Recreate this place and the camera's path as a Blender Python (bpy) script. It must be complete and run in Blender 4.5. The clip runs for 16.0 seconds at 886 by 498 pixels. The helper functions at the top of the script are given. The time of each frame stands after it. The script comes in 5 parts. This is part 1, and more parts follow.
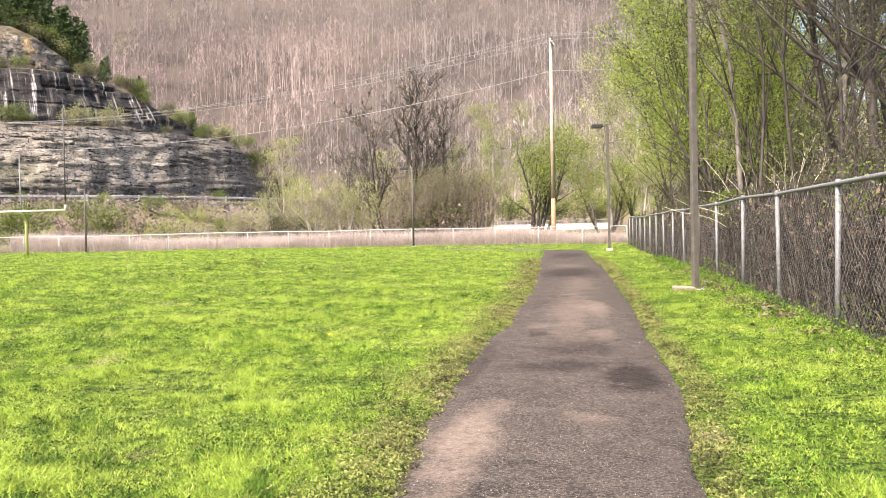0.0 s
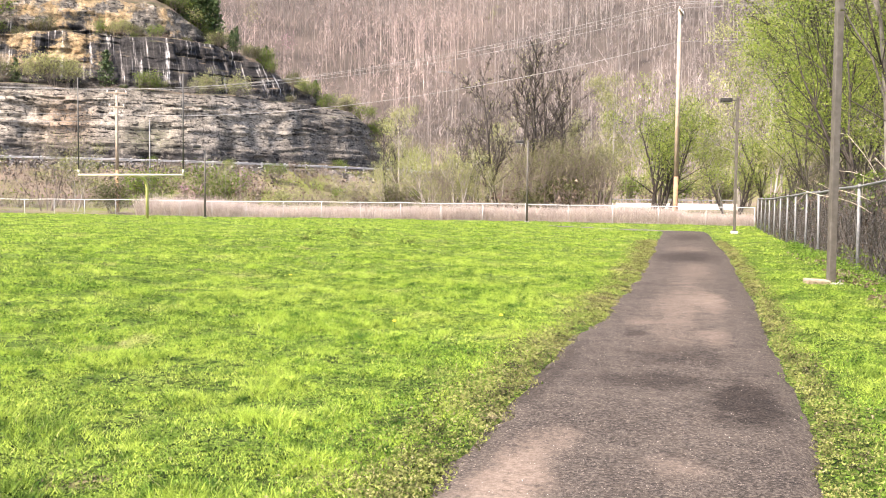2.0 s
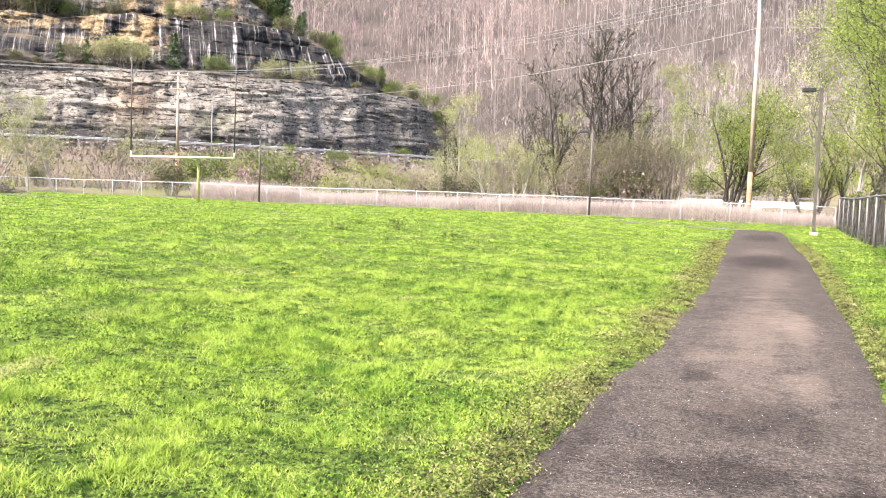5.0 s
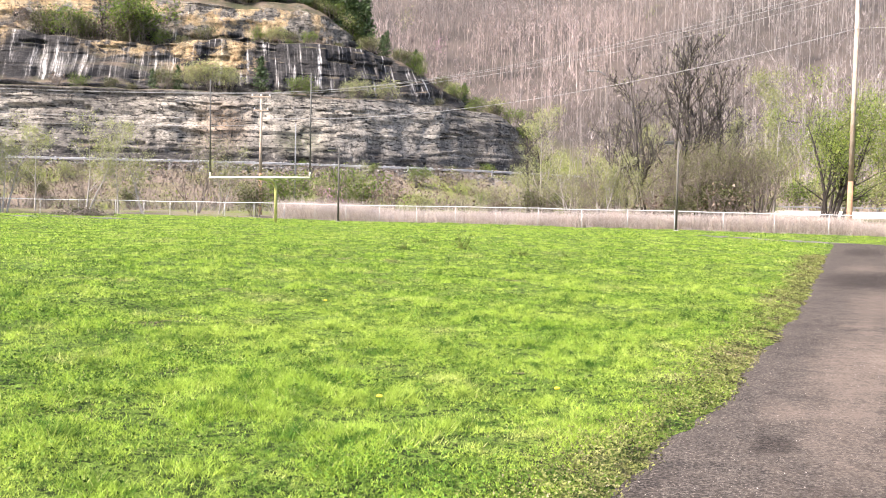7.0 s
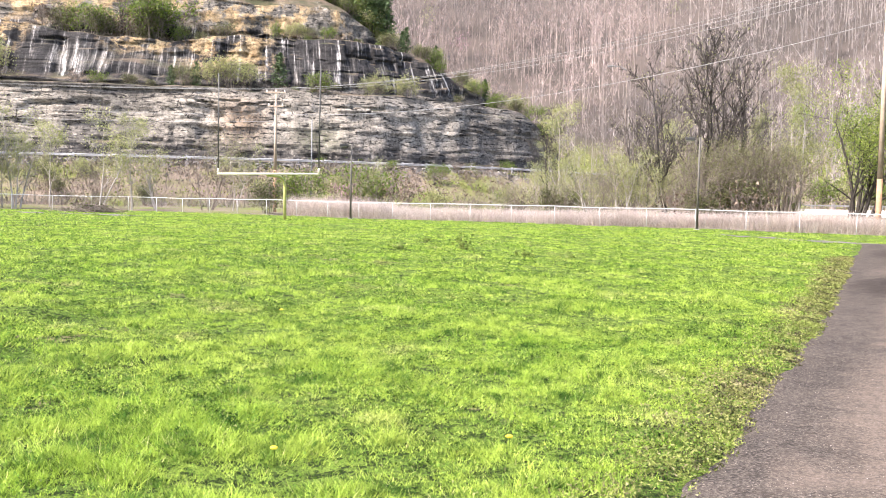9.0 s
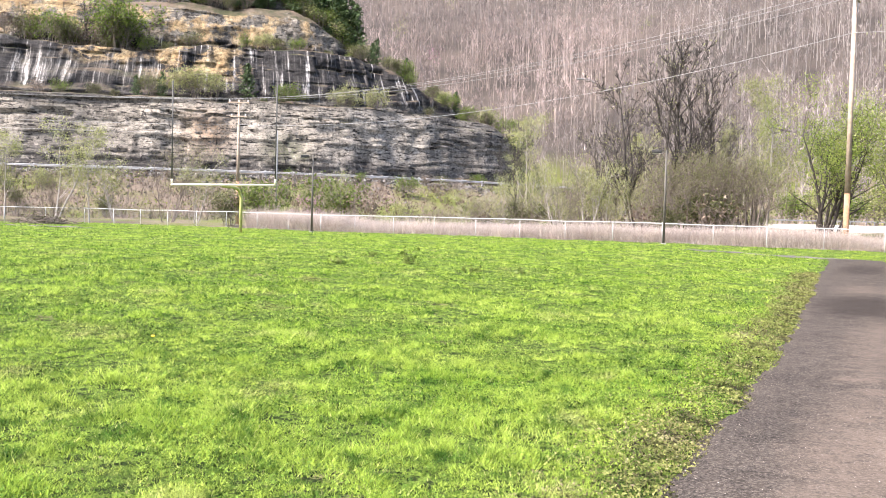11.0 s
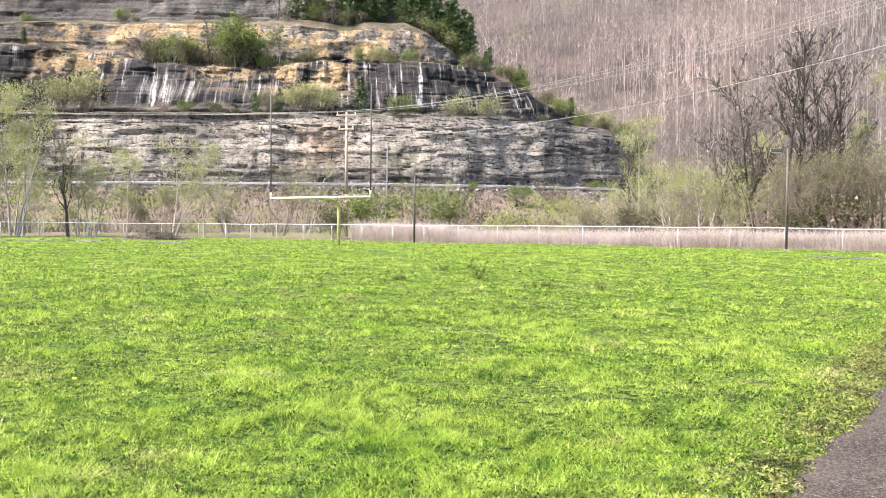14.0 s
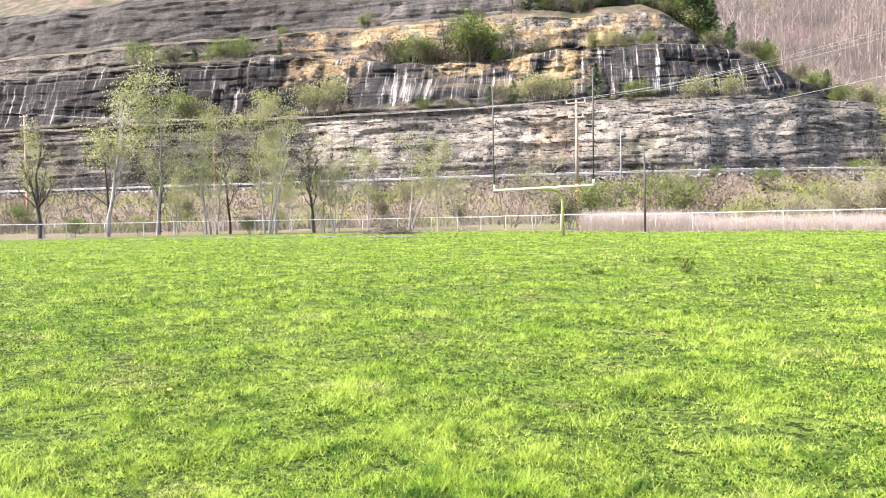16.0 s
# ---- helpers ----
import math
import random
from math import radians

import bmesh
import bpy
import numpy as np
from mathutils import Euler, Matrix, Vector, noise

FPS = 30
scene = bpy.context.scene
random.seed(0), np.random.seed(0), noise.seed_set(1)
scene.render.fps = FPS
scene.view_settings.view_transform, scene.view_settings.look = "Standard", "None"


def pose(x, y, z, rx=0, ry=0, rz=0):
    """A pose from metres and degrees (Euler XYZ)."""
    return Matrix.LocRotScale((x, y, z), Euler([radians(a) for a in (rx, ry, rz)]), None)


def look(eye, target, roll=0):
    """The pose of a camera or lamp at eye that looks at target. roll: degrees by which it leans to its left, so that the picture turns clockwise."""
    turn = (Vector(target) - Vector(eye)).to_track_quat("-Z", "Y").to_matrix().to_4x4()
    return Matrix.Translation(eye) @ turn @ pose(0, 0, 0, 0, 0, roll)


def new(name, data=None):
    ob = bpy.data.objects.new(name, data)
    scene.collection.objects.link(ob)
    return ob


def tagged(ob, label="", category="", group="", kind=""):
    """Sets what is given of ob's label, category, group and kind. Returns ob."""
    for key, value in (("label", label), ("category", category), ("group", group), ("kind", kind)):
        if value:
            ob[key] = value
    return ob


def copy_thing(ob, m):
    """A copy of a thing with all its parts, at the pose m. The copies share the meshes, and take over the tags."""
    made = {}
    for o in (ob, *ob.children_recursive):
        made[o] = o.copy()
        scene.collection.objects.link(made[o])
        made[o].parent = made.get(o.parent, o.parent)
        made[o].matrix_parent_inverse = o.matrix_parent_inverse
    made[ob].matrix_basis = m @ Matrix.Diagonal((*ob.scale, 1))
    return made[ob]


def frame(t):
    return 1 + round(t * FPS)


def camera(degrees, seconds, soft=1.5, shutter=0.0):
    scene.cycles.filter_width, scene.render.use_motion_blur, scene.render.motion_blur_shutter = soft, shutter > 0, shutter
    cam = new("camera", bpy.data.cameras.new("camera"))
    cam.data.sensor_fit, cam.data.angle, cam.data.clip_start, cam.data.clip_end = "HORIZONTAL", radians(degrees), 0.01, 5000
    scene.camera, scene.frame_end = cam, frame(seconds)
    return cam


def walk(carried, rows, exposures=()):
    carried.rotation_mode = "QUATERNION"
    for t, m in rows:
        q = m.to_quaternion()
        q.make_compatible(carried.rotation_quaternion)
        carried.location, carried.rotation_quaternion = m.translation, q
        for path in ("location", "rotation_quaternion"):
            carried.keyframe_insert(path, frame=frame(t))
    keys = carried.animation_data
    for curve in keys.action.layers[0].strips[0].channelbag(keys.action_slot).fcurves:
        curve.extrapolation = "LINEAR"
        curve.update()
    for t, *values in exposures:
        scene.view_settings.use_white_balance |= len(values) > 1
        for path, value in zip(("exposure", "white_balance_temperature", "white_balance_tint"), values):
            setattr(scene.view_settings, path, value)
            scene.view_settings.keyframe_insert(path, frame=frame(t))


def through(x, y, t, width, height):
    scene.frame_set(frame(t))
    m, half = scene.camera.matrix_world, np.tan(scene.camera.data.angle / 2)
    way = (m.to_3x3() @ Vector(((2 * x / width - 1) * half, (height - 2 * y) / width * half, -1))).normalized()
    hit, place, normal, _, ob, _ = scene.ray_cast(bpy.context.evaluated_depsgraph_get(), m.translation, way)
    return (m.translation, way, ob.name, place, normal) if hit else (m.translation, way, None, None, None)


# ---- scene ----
cam = camera(52.6, 16.0, soft=1.0)
PATH = [
    (0, (0.323, 0.61, 1.362), (0.005, 2.584, 1.318), -1.2),
    (0.5, (0.382, 0.989, 1.35), (0.027, 2.957, 1.297), -0.9),
    (1, (0.408, 1.404, 1.357), (-0.024, 3.355, 1.291), -0.4),
    (1.5, (0.431, 1.805, 1.353), (-0.08, 3.736, 1.27), 0.2),
    (2, (0.448, 2.202, 1.364), (-0.127, 4.115, 1.264), 0.6),
    (2.5, (0.402, 2.589, 1.373), (-0.206, 4.491, 1.255), 0.8),
    (3, (0.401, 2.937, 1.347), (-0.211, 4.836, 1.214), 1.0),
    (5.5, (0.269, 4.962, 1.405), (-0.492, 6.808, 1.29), 2.0),
    (6, (0.31, 5.342, 1.429), (-0.506, 7.165, 1.329), 1.7),
    (6.5, (0.258, 5.711, 1.435), (-0.6, 7.515, 1.342), 1.3),
    (7, (0.281, 6.093, 1.407), (-0.612, 7.88, 1.313), 1.1),
    (7.5, (0.268, 6.497, 1.411), (-0.654, 8.269, 1.313), 1.1),
    (8, (0.241, 6.884, 1.428), (-0.703, 8.645, 1.328), 1.1),
    (10.5, (0.068, 8.878, 1.388), (-0.84, 10.657, 1.295), 1.7),
    (11, (0.154, 9.271, 1.395), (-0.734, 11.062, 1.326), 1.5),
    (11.5, (0.196, 9.605, 1.423), (-0.692, 11.397, 1.373), 1.4),
    (12, (0.196, 10.007, 1.438), (-0.716, 11.786, 1.399), 1.4),
    (12.5, (0.258, 10.374, 1.439), (-0.697, 12.131, 1.401), 1.4),
    (13, (0.293, 10.749, 1.43), (-0.715, 12.476, 1.388), 1.1),
    (13.5, (0.327, 11.177, 1.432), (-0.739, 12.868, 1.386), 0.7),
    (14, (0.326, 11.571, 1.44), (-0.799, 13.223, 1.387), 0.4),
    (14.5, (0.256, 11.957, 1.439), (-0.944, 13.556, 1.378), 0.1),
    (15, (0.306, 12.328, 1.405), (-0.983, 13.856, 1.334), -0.1),
    (15.5, (0.32, 12.716, 1.413), (-1.073, 14.149, 1.336), -0.4),
    (16, (0.337, 13.128, 1.449), (-1.188, 14.421, 1.378), -1.1),
]
walk(cam, [(t, look(eye, target, roll)) for t, eye, target, roll in PATH],
     exposures=((0.0, 2.16, 6900, 16), (1.5, 2.2, 6850, 16), (3.0, 2.36, 6800, 16), (5.5, 2.38, 6400, 15), (7.0, 2.2, 6450, 15), (9.0, 2.3, 6350, 15), (12.5, 2.14, 6300, 14), (14.0, 2.22, 6350, 14), (16.0, 2.38, 6400, 15)))


# ---- light ----
SUN_FROM = Vector((-0.35, -0.55, 0.80)).normalized()
world = bpy.data.worlds.new("world")
scene.world = world
world.use_nodes = True
wn = world.node_tree
sky = wn.nodes.new("ShaderNodeTexSky")
sky.sky_type, sky.sun_disc = "NISHITA", False
sky.sun_elevation = math.asin(SUN_FROM.z)
sky.sun_rotation = math.atan2(SUN_FROM.x, SUN_FROM.y)
sky.dust_density, sky.air_density = 3.0, 1.0
wn.links.new(sky.outputs[0], wn.nodes["Background"].inputs[0])
wn.nodes["Background"].inputs[1].default_value = 0.115
sun_data = bpy.data.lights.new("sun", "SUN")
sun_data.energy, sun_data.angle, sun_data.color = 3.1, radians(5), (1.0, 0.94, 0.86)
sun = new("sun", sun_data)
sun.matrix_world = look((0, 0, 60), Vector((0, 0, 60)) - SUN_FROM)

RNG = np.random.default_rng(7)


# ---- materials ----
class Nodes:
    """Short calls for building one material's nodes."""

    def __init__(self, name, rough=0.85, metal=0.0, spec=0.3):
        self.m = bpy.data.materials.new(name)
        self.m.use_nodes = True
        self.t = self.m.node_tree
        self.p = self.t.nodes["Principled BSDF"]
        self.p.inputs["Roughness"].default_value = rough
        self.p.inputs["Metallic"].default_value = metal
        self.p.inputs["Specular IOR Level"].default_value = spec
        self.geo = self.t.nodes.new("ShaderNodeNewGeometry")
        self.pos = self.geo.outputs["Position"]

    def link(self, a, b):
        self.t.links.new(a, b)

    def stretch(self, sx, sy, sz, turn=0.0):
        n = self.t.nodes.new("ShaderNodeMapping")
        n.inputs["Scale"].default_value = (sx, sy, sz)
        n.inputs["Rotation"].default_value = (0, 0, turn)
        self.link(self.pos, n.inputs["Vector"])
        return n.outputs[0]

    def object_space(self):
        self.pos = self.t.nodes.new("ShaderNodeTexCoord").outputs["Object"]

    def noise(self, scale, detail=4, rough=0.6, at=None, twist=0.0):
        n = self.t.nodes.new("ShaderNodeTexNoise")
        n.inputs["Scale"].default_value, n.inputs["Detail"].default_value = scale, detail
        n.inputs["Roughness"].default_value, n.inputs["Distortion"].default_value = rough, twist
        self.link(at or self.pos, n.inputs["Vector"])
        return n.outputs[0]

    def voronoi(self, scale, at=None, out="Distance"):
        n = self.t.nodes.new("ShaderNodeTexVoronoi")
        n.inputs["Scale"].default_value = scale
        self.link(at or self.pos, n.inputs["Vector"])
        return n.outputs[out]

    def edges(self, scale, at=None):
        n = self.t.nodes.new("ShaderNodeTexVoronoi")
        n.feature = "DISTANCE_TO_EDGE"
        n.inputs["Scale"].default_value = scale
        self.link(at or self.pos, n.inputs["Vector"])
        return n.outputs["Distance"]

    def ramp(self, v, *stops):
        n = self.t.nodes.new("ShaderNodeValToRGB")
        while len(n.color_ramp.elements) < len(stops):
            n.color_ramp.elements.new(0.5)
        for e, (p, c) in zip(n.color_ramp.elements, stops):
            e.position = p
            e.color = (c, c, c, 1) if isinstance(c, (int, float)) else (*c, 1)
        self.link(v, n.inputs[0])
        return n.outputs[0]

    def mix(self, f, a, b, how="MIX"):
        n = self.t.nodes.new("ShaderNodeMix")
        n.data_type, n.blend_type = "RGBA", how
        for k, v in ((0, f), (6, a), (7, b)):
            if isinstance(v, (int, float)):
                n.inputs[k].default_value = v if k == 0 else (v, v, v, 1)
            elif isinstance(v, tuple):
                n.inputs[k].default_value = (*v, 1)
            else:
                self.link(v, n.inputs[k])
        return n.outputs[2]

    def math(self, how, a, b=0.0):
        n = self.t.nodes.new("ShaderNodeMath")
        n.operation = how
        for k, v in ((0, a), (1, b)):
            if isinstance(v, (int, float)):
                n.inputs[k].default_value = v
            else:
                self.link(v, n.inputs[k])
        return n.outputs[0]

    def axis(self, k):
        n = self.t.nodes.new("ShaderNodeSeparateXYZ")
        self.link(self.geo.outputs["Position"], n.inputs[0])
        return n.outputs[k]

    def face(self):
        """Metres along the road and height, from the rock face's own coordinates."""
        n = self.t.nodes.new("ShaderNodeUVMap")
        q = self.t.nodes.new("ShaderNodeSeparateXYZ")
        self.link(n.outputs[0], q.inputs[0])
        return q.outputs[0], q.outputs[1]

    def band(self, v, a, b, soft):
        """1 where v lies between a and b, 0 outside."""
        lo = self.math("DIVIDE", self.math("SUBTRACT", v, a), soft)
        hi = self.math("DIVIDE", self.math("SUBTRACT", b, v), soft)
        n = self.math("MINIMUM", self.math("ADD", lo, 0.5), self.math("ADD", hi, 0.5))
        return self.math("MAXIMUM", self.math("MINIMUM", n, 1.0), 0.0)

    def up(self):
        n = self.t.nodes.new("ShaderNodeSeparateXYZ")
        self.link(self.geo.outputs["Normal"], n.inputs[0])
        return n.outputs[2]

    def island(self):
        return self.geo.outputs["Random Per Island"]

    def each(self):
        return self.t.nodes.new("ShaderNodeObjectInfo").outputs["Random"]

    def colour(self, c):
        if isinstance(c, tuple):
            self.p.inputs["Base Color"].default_value = (*c, 1)
        else:
            self.link(c, self.p.inputs["Base Color"])
        return self

    def bump(self, v, strength=0.4, dist=0.02):
        n = self.t.nodes.new("ShaderNodeBump")
        n.inputs["Strength"].default_value, n.inputs["Distance"].default_value = strength, dist
        self.link(v, n.inputs["Height"])
        self.link(n.outputs[0], self.p.inputs["Normal"])
        return self

    def leafy(self, c, through=0.35):
        """A thin leaf: part of the light goes through it."""
        tr = self.t.nodes.new("ShaderNodeBsdfTranslucent")
        ms = self.t.nodes.new("ShaderNodeMixShader")
        ms.inputs[0].default_value = through
        self.colour(c)
        self.link(c, tr.inputs[0])
        self.link(self.p.outputs[0], ms.inputs[1])
        self.link(tr.outputs[0], ms.inputs[2])
        self.link(ms.outputs[0], self.t.nodes["Material Output"].inputs[0])
        return self


def ground_material():
    n = Nodes("meadow_and_soil", 0.95, spec=0.1)
    big, mid, fine = n.noise(0.35, 4), n.noise(2.2, 5), n.noise(13, 4, 0.7)
    green = n.mix(n.ramp(big, (0.35, 0.0), (0.65, 1.0)), (0.15, 0.225, 0.032), (0.195, 0.265, 0.046))
    green = n.mix(n.ramp(mid, (0.42, 0.0), (0.62, 0.85)), green, (0.07, 0.12, 0.019))
    green = n.mix(n.ramp(n.noise(0.9, 5), (0.62, 0.0), (0.72, 0.7)), green, (0.19, 0.18, 0.05))
    green = n.mix(n.ramp(n.noise(0.62, 6, 0.7), (0.60, 0.0), (0.66, 0.9)), green, n.mix(n.ramp(fine, (0.4, 0.0), (0.6, 1.0)), (0.075, 0.055, 0.032), (0.26, 0.215, 0.115)))
    # shade in the gaps of the turf, painted as near-black specks
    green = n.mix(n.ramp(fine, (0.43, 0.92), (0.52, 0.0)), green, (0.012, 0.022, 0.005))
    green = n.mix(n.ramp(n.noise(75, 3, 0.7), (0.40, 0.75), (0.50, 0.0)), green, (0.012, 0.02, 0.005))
    soil = n.mix(n.ramp(mid, (0.4, 0.0), (0.6, 1.0)), (0.09, 0.066, 0.05), (0.14, 0.115, 0.08))
    soil = n.mix(n.ramp(fine, (0.4, 0.0), (0.6, 0.8)), soil, (0.165, 0.13, 0.104))
    wild = n.mix(n.ramp(n.noise(0.12, 5), (0.45, 0.0), (0.6, 1.0)), soil, (0.10, 0.11, 0.03))
    litter = n.mix(n.ramp(n.noise(0.03, 6), (0.4, 0.0), (0.6, 1.0)), (0.082, 0.066, 0.056), (0.052, 0.044, 0.038))
    # the mown field ends at the far fence; past it come rough soil and, up the mountain, leaf litter
    far = n.math("GREATER_THAN", n.math("ADD", n.axis(1), n.math("MULTIPLY", n.noise(0.4, 2), 1.0)), 64.3)
    left = n.math("GREATER_THAN", n.math("ADD", n.math("MULTIPLY", n.axis(0), -0.88), n.math("MULTIPLY", n.axis(1), 0.476)), 84.6)
    right = n.math("GREATER_THAN", n.axis(0), 3.7)
    out = n.math("MAXIMUM", n.math("MAXIMUM", far, left), right)
    c = n.mix(out, green, wild)
    c = n.mix(n.ramp(n.math("DIVIDE", n.axis(2), 60.0), (0.17, 0.0), (0.3, 1.0)), c, litter)
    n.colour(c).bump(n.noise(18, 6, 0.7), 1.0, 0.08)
    return n.m


def blade_material(name, a, b, c, dry, through=0.4, spread=0.75):
    n = Nodes(name, 0.8, spec=0.1)
    patch, small = n.noise(0.45, 4), n.noise(2.6, 3)
    col = n.mix(n.ramp(patch, (0.36, 0.0), (0.64, 1.0)), a, b)
    # dark green tufts, with shade between clumps painted in, near-black in the finest
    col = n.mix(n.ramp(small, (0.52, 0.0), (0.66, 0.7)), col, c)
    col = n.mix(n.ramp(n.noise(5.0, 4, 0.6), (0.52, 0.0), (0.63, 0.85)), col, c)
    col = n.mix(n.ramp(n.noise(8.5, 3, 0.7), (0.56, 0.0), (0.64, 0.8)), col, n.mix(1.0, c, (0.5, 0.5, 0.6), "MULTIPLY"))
    col = n.mix(n.ramp(n.island(), (0.93, 0.0), (1.0, 0.7)), col, dry)
    col = n.mix(n.ramp(n.noise(0.9, 5), (0.60, 0.0), (0.70, 0.55)), col, dry)
    col = n.mix(spread, col, n.ramp(n.island(), (0.0, 0.6), (0.8, 1.4)), "MULTIPLY")
    n.leafy(col, through)
    return n.m


def asphalt_material():
    n = Nodes("worn_asphalt", 0.95, spec=0.1)
    grit = n.voronoi(55)
    col = n.mix(n.ramp(n.noise(1.1, 6), (0.35, 0.0), (0.65, 1.0)), (0.014, 0.0118, 0.0105), (0.040, 0.034, 0.029))
    col = n.mix(n.ramp(n.noise(6, 5, 0.7), (0.42, 0.0), (0.60, 0.7)), col, (0.046, 0.038, 0.032))
    col = n.mix(n.ramp(n.noise(3.5, 6, 0.75), (0.38, 0.9), (0.49, 0.0)), col, (0.010, 0.009, 0.008))
    col = n.mix(n.ramp(n.noise(9, 6, 0.8), (0.36, 0.7), (0.52, 0.0)), col, (0.014, 0.012, 0.010))
    col = n.mix(n.ramp(n.noise(48, 4, 0.75), (0.45, 0.0), (0.62, 0.8)), col, (0.092, 0.079, 0.069))
    col = n.mix(n.math("MULTIPLY", n.ramp(grit, (0.10, 1.0), (0.26, 0.0)), n.ramp(n.noise(9, 4, 0.7), (0.45, 0.1), (0.6, 1.0))), col, (0.21, 0.185, 0.16))
    col = n.mix(n.ramp(n.noise(60, 3), (0.36, 0.85), (0.48, 0.0)), col, (0.012, 0.011, 0.011))

    def spot(x, y, rx, ry, wobble):
        q = n.t.nodes.new("ShaderNodeMapping")
        q.inputs["Location"].default_value = (-x / rx, -y / ry, 0)
        q.inputs["Scale"].default_value = (1 / rx, 1 / ry, 0)
        n.link(n.geo.outputs["Position"], q.inputs["Vector"])
        ln = n.t.nodes.new("ShaderNodeVectorMath")
        ln.operation = "LENGTH"
        n.link(q.outputs[0], ln.inputs[0])
        return n.math("ADD", ln.outputs["Value"], n.math("MULTIPLY", n.math("SUBTRACT", n.noise(wobble, 5, 0.7), 0.5), 1.7))

    dusty = n.mix(n.ramp(n.noise(40, 4), (0.35, 0.0), (0.65, 1.0)), (0.098, 0.077, 0.063), (0.155, 0.124, 0.102))
    for x, y, rx, ry, k in ((-0.45, 6.1, 0.26, 1.5, 0.8), (0.05, 14.5, 0.5, 4.6, 0.4), (0.3, 6.8, 0.2, 0.35, 0.35), (0.5, 14.9, 0.2, 1.8, 0.5), (0.5, 11.6, 0.2, 0.8, 0.45),
                            (-0.35, 12.6, 0.2, 0.6, 0.3), (0.1, 21, 0.5, 4, 0.3), (0.35, 15.5, 0.3, 1.2, 0.4), (-0.3, 31, 0.7, 2.5, 0.25)):
        col = n.mix(n.math("MULTIPLY", n.ramp(spot(x, y, rx, ry, 2.4), (0.3, k), (1.25, 0.0)), n.ramp(n.noise(11, 5, 0.75), (0.34, 0.25), (0.52, 1.0))), col, dusty)
    for x, y, rx, ry, k in ((0.70, 8.6, 0.32, 0.9, 0.9), (0.0, 9.1, 0.6, 0.4, 0.75), (-0.2, 26.5, 1.0, 3.2, 0.75), (-0.6, 42, 0.9, 5, 0.6), (-0.75, 9.2, 0.14, 1.6, 0.6), (-0.3, 11.6, 0.14, 0.3, 0.7), (0.15, 10.3, 0.6, 0.7, 0.5)):
        col = n.mix(n.ramp(spot(x, y, rx, ry, 3.1), (0.5, k), (1.25, 0.0)), col, n.mix(1.0, col, (0.40, 0.385, 0.39), "MULTIPLY"))
    n.colour(n.mix(1.0, col, (1.3, 1.27, 1.23), "MULTIPLY")).bump(n.mix(0.5, n.noise(70, 4), n.noise(16, 5, 0.7)), 0.9, 0.014)
    return n.m


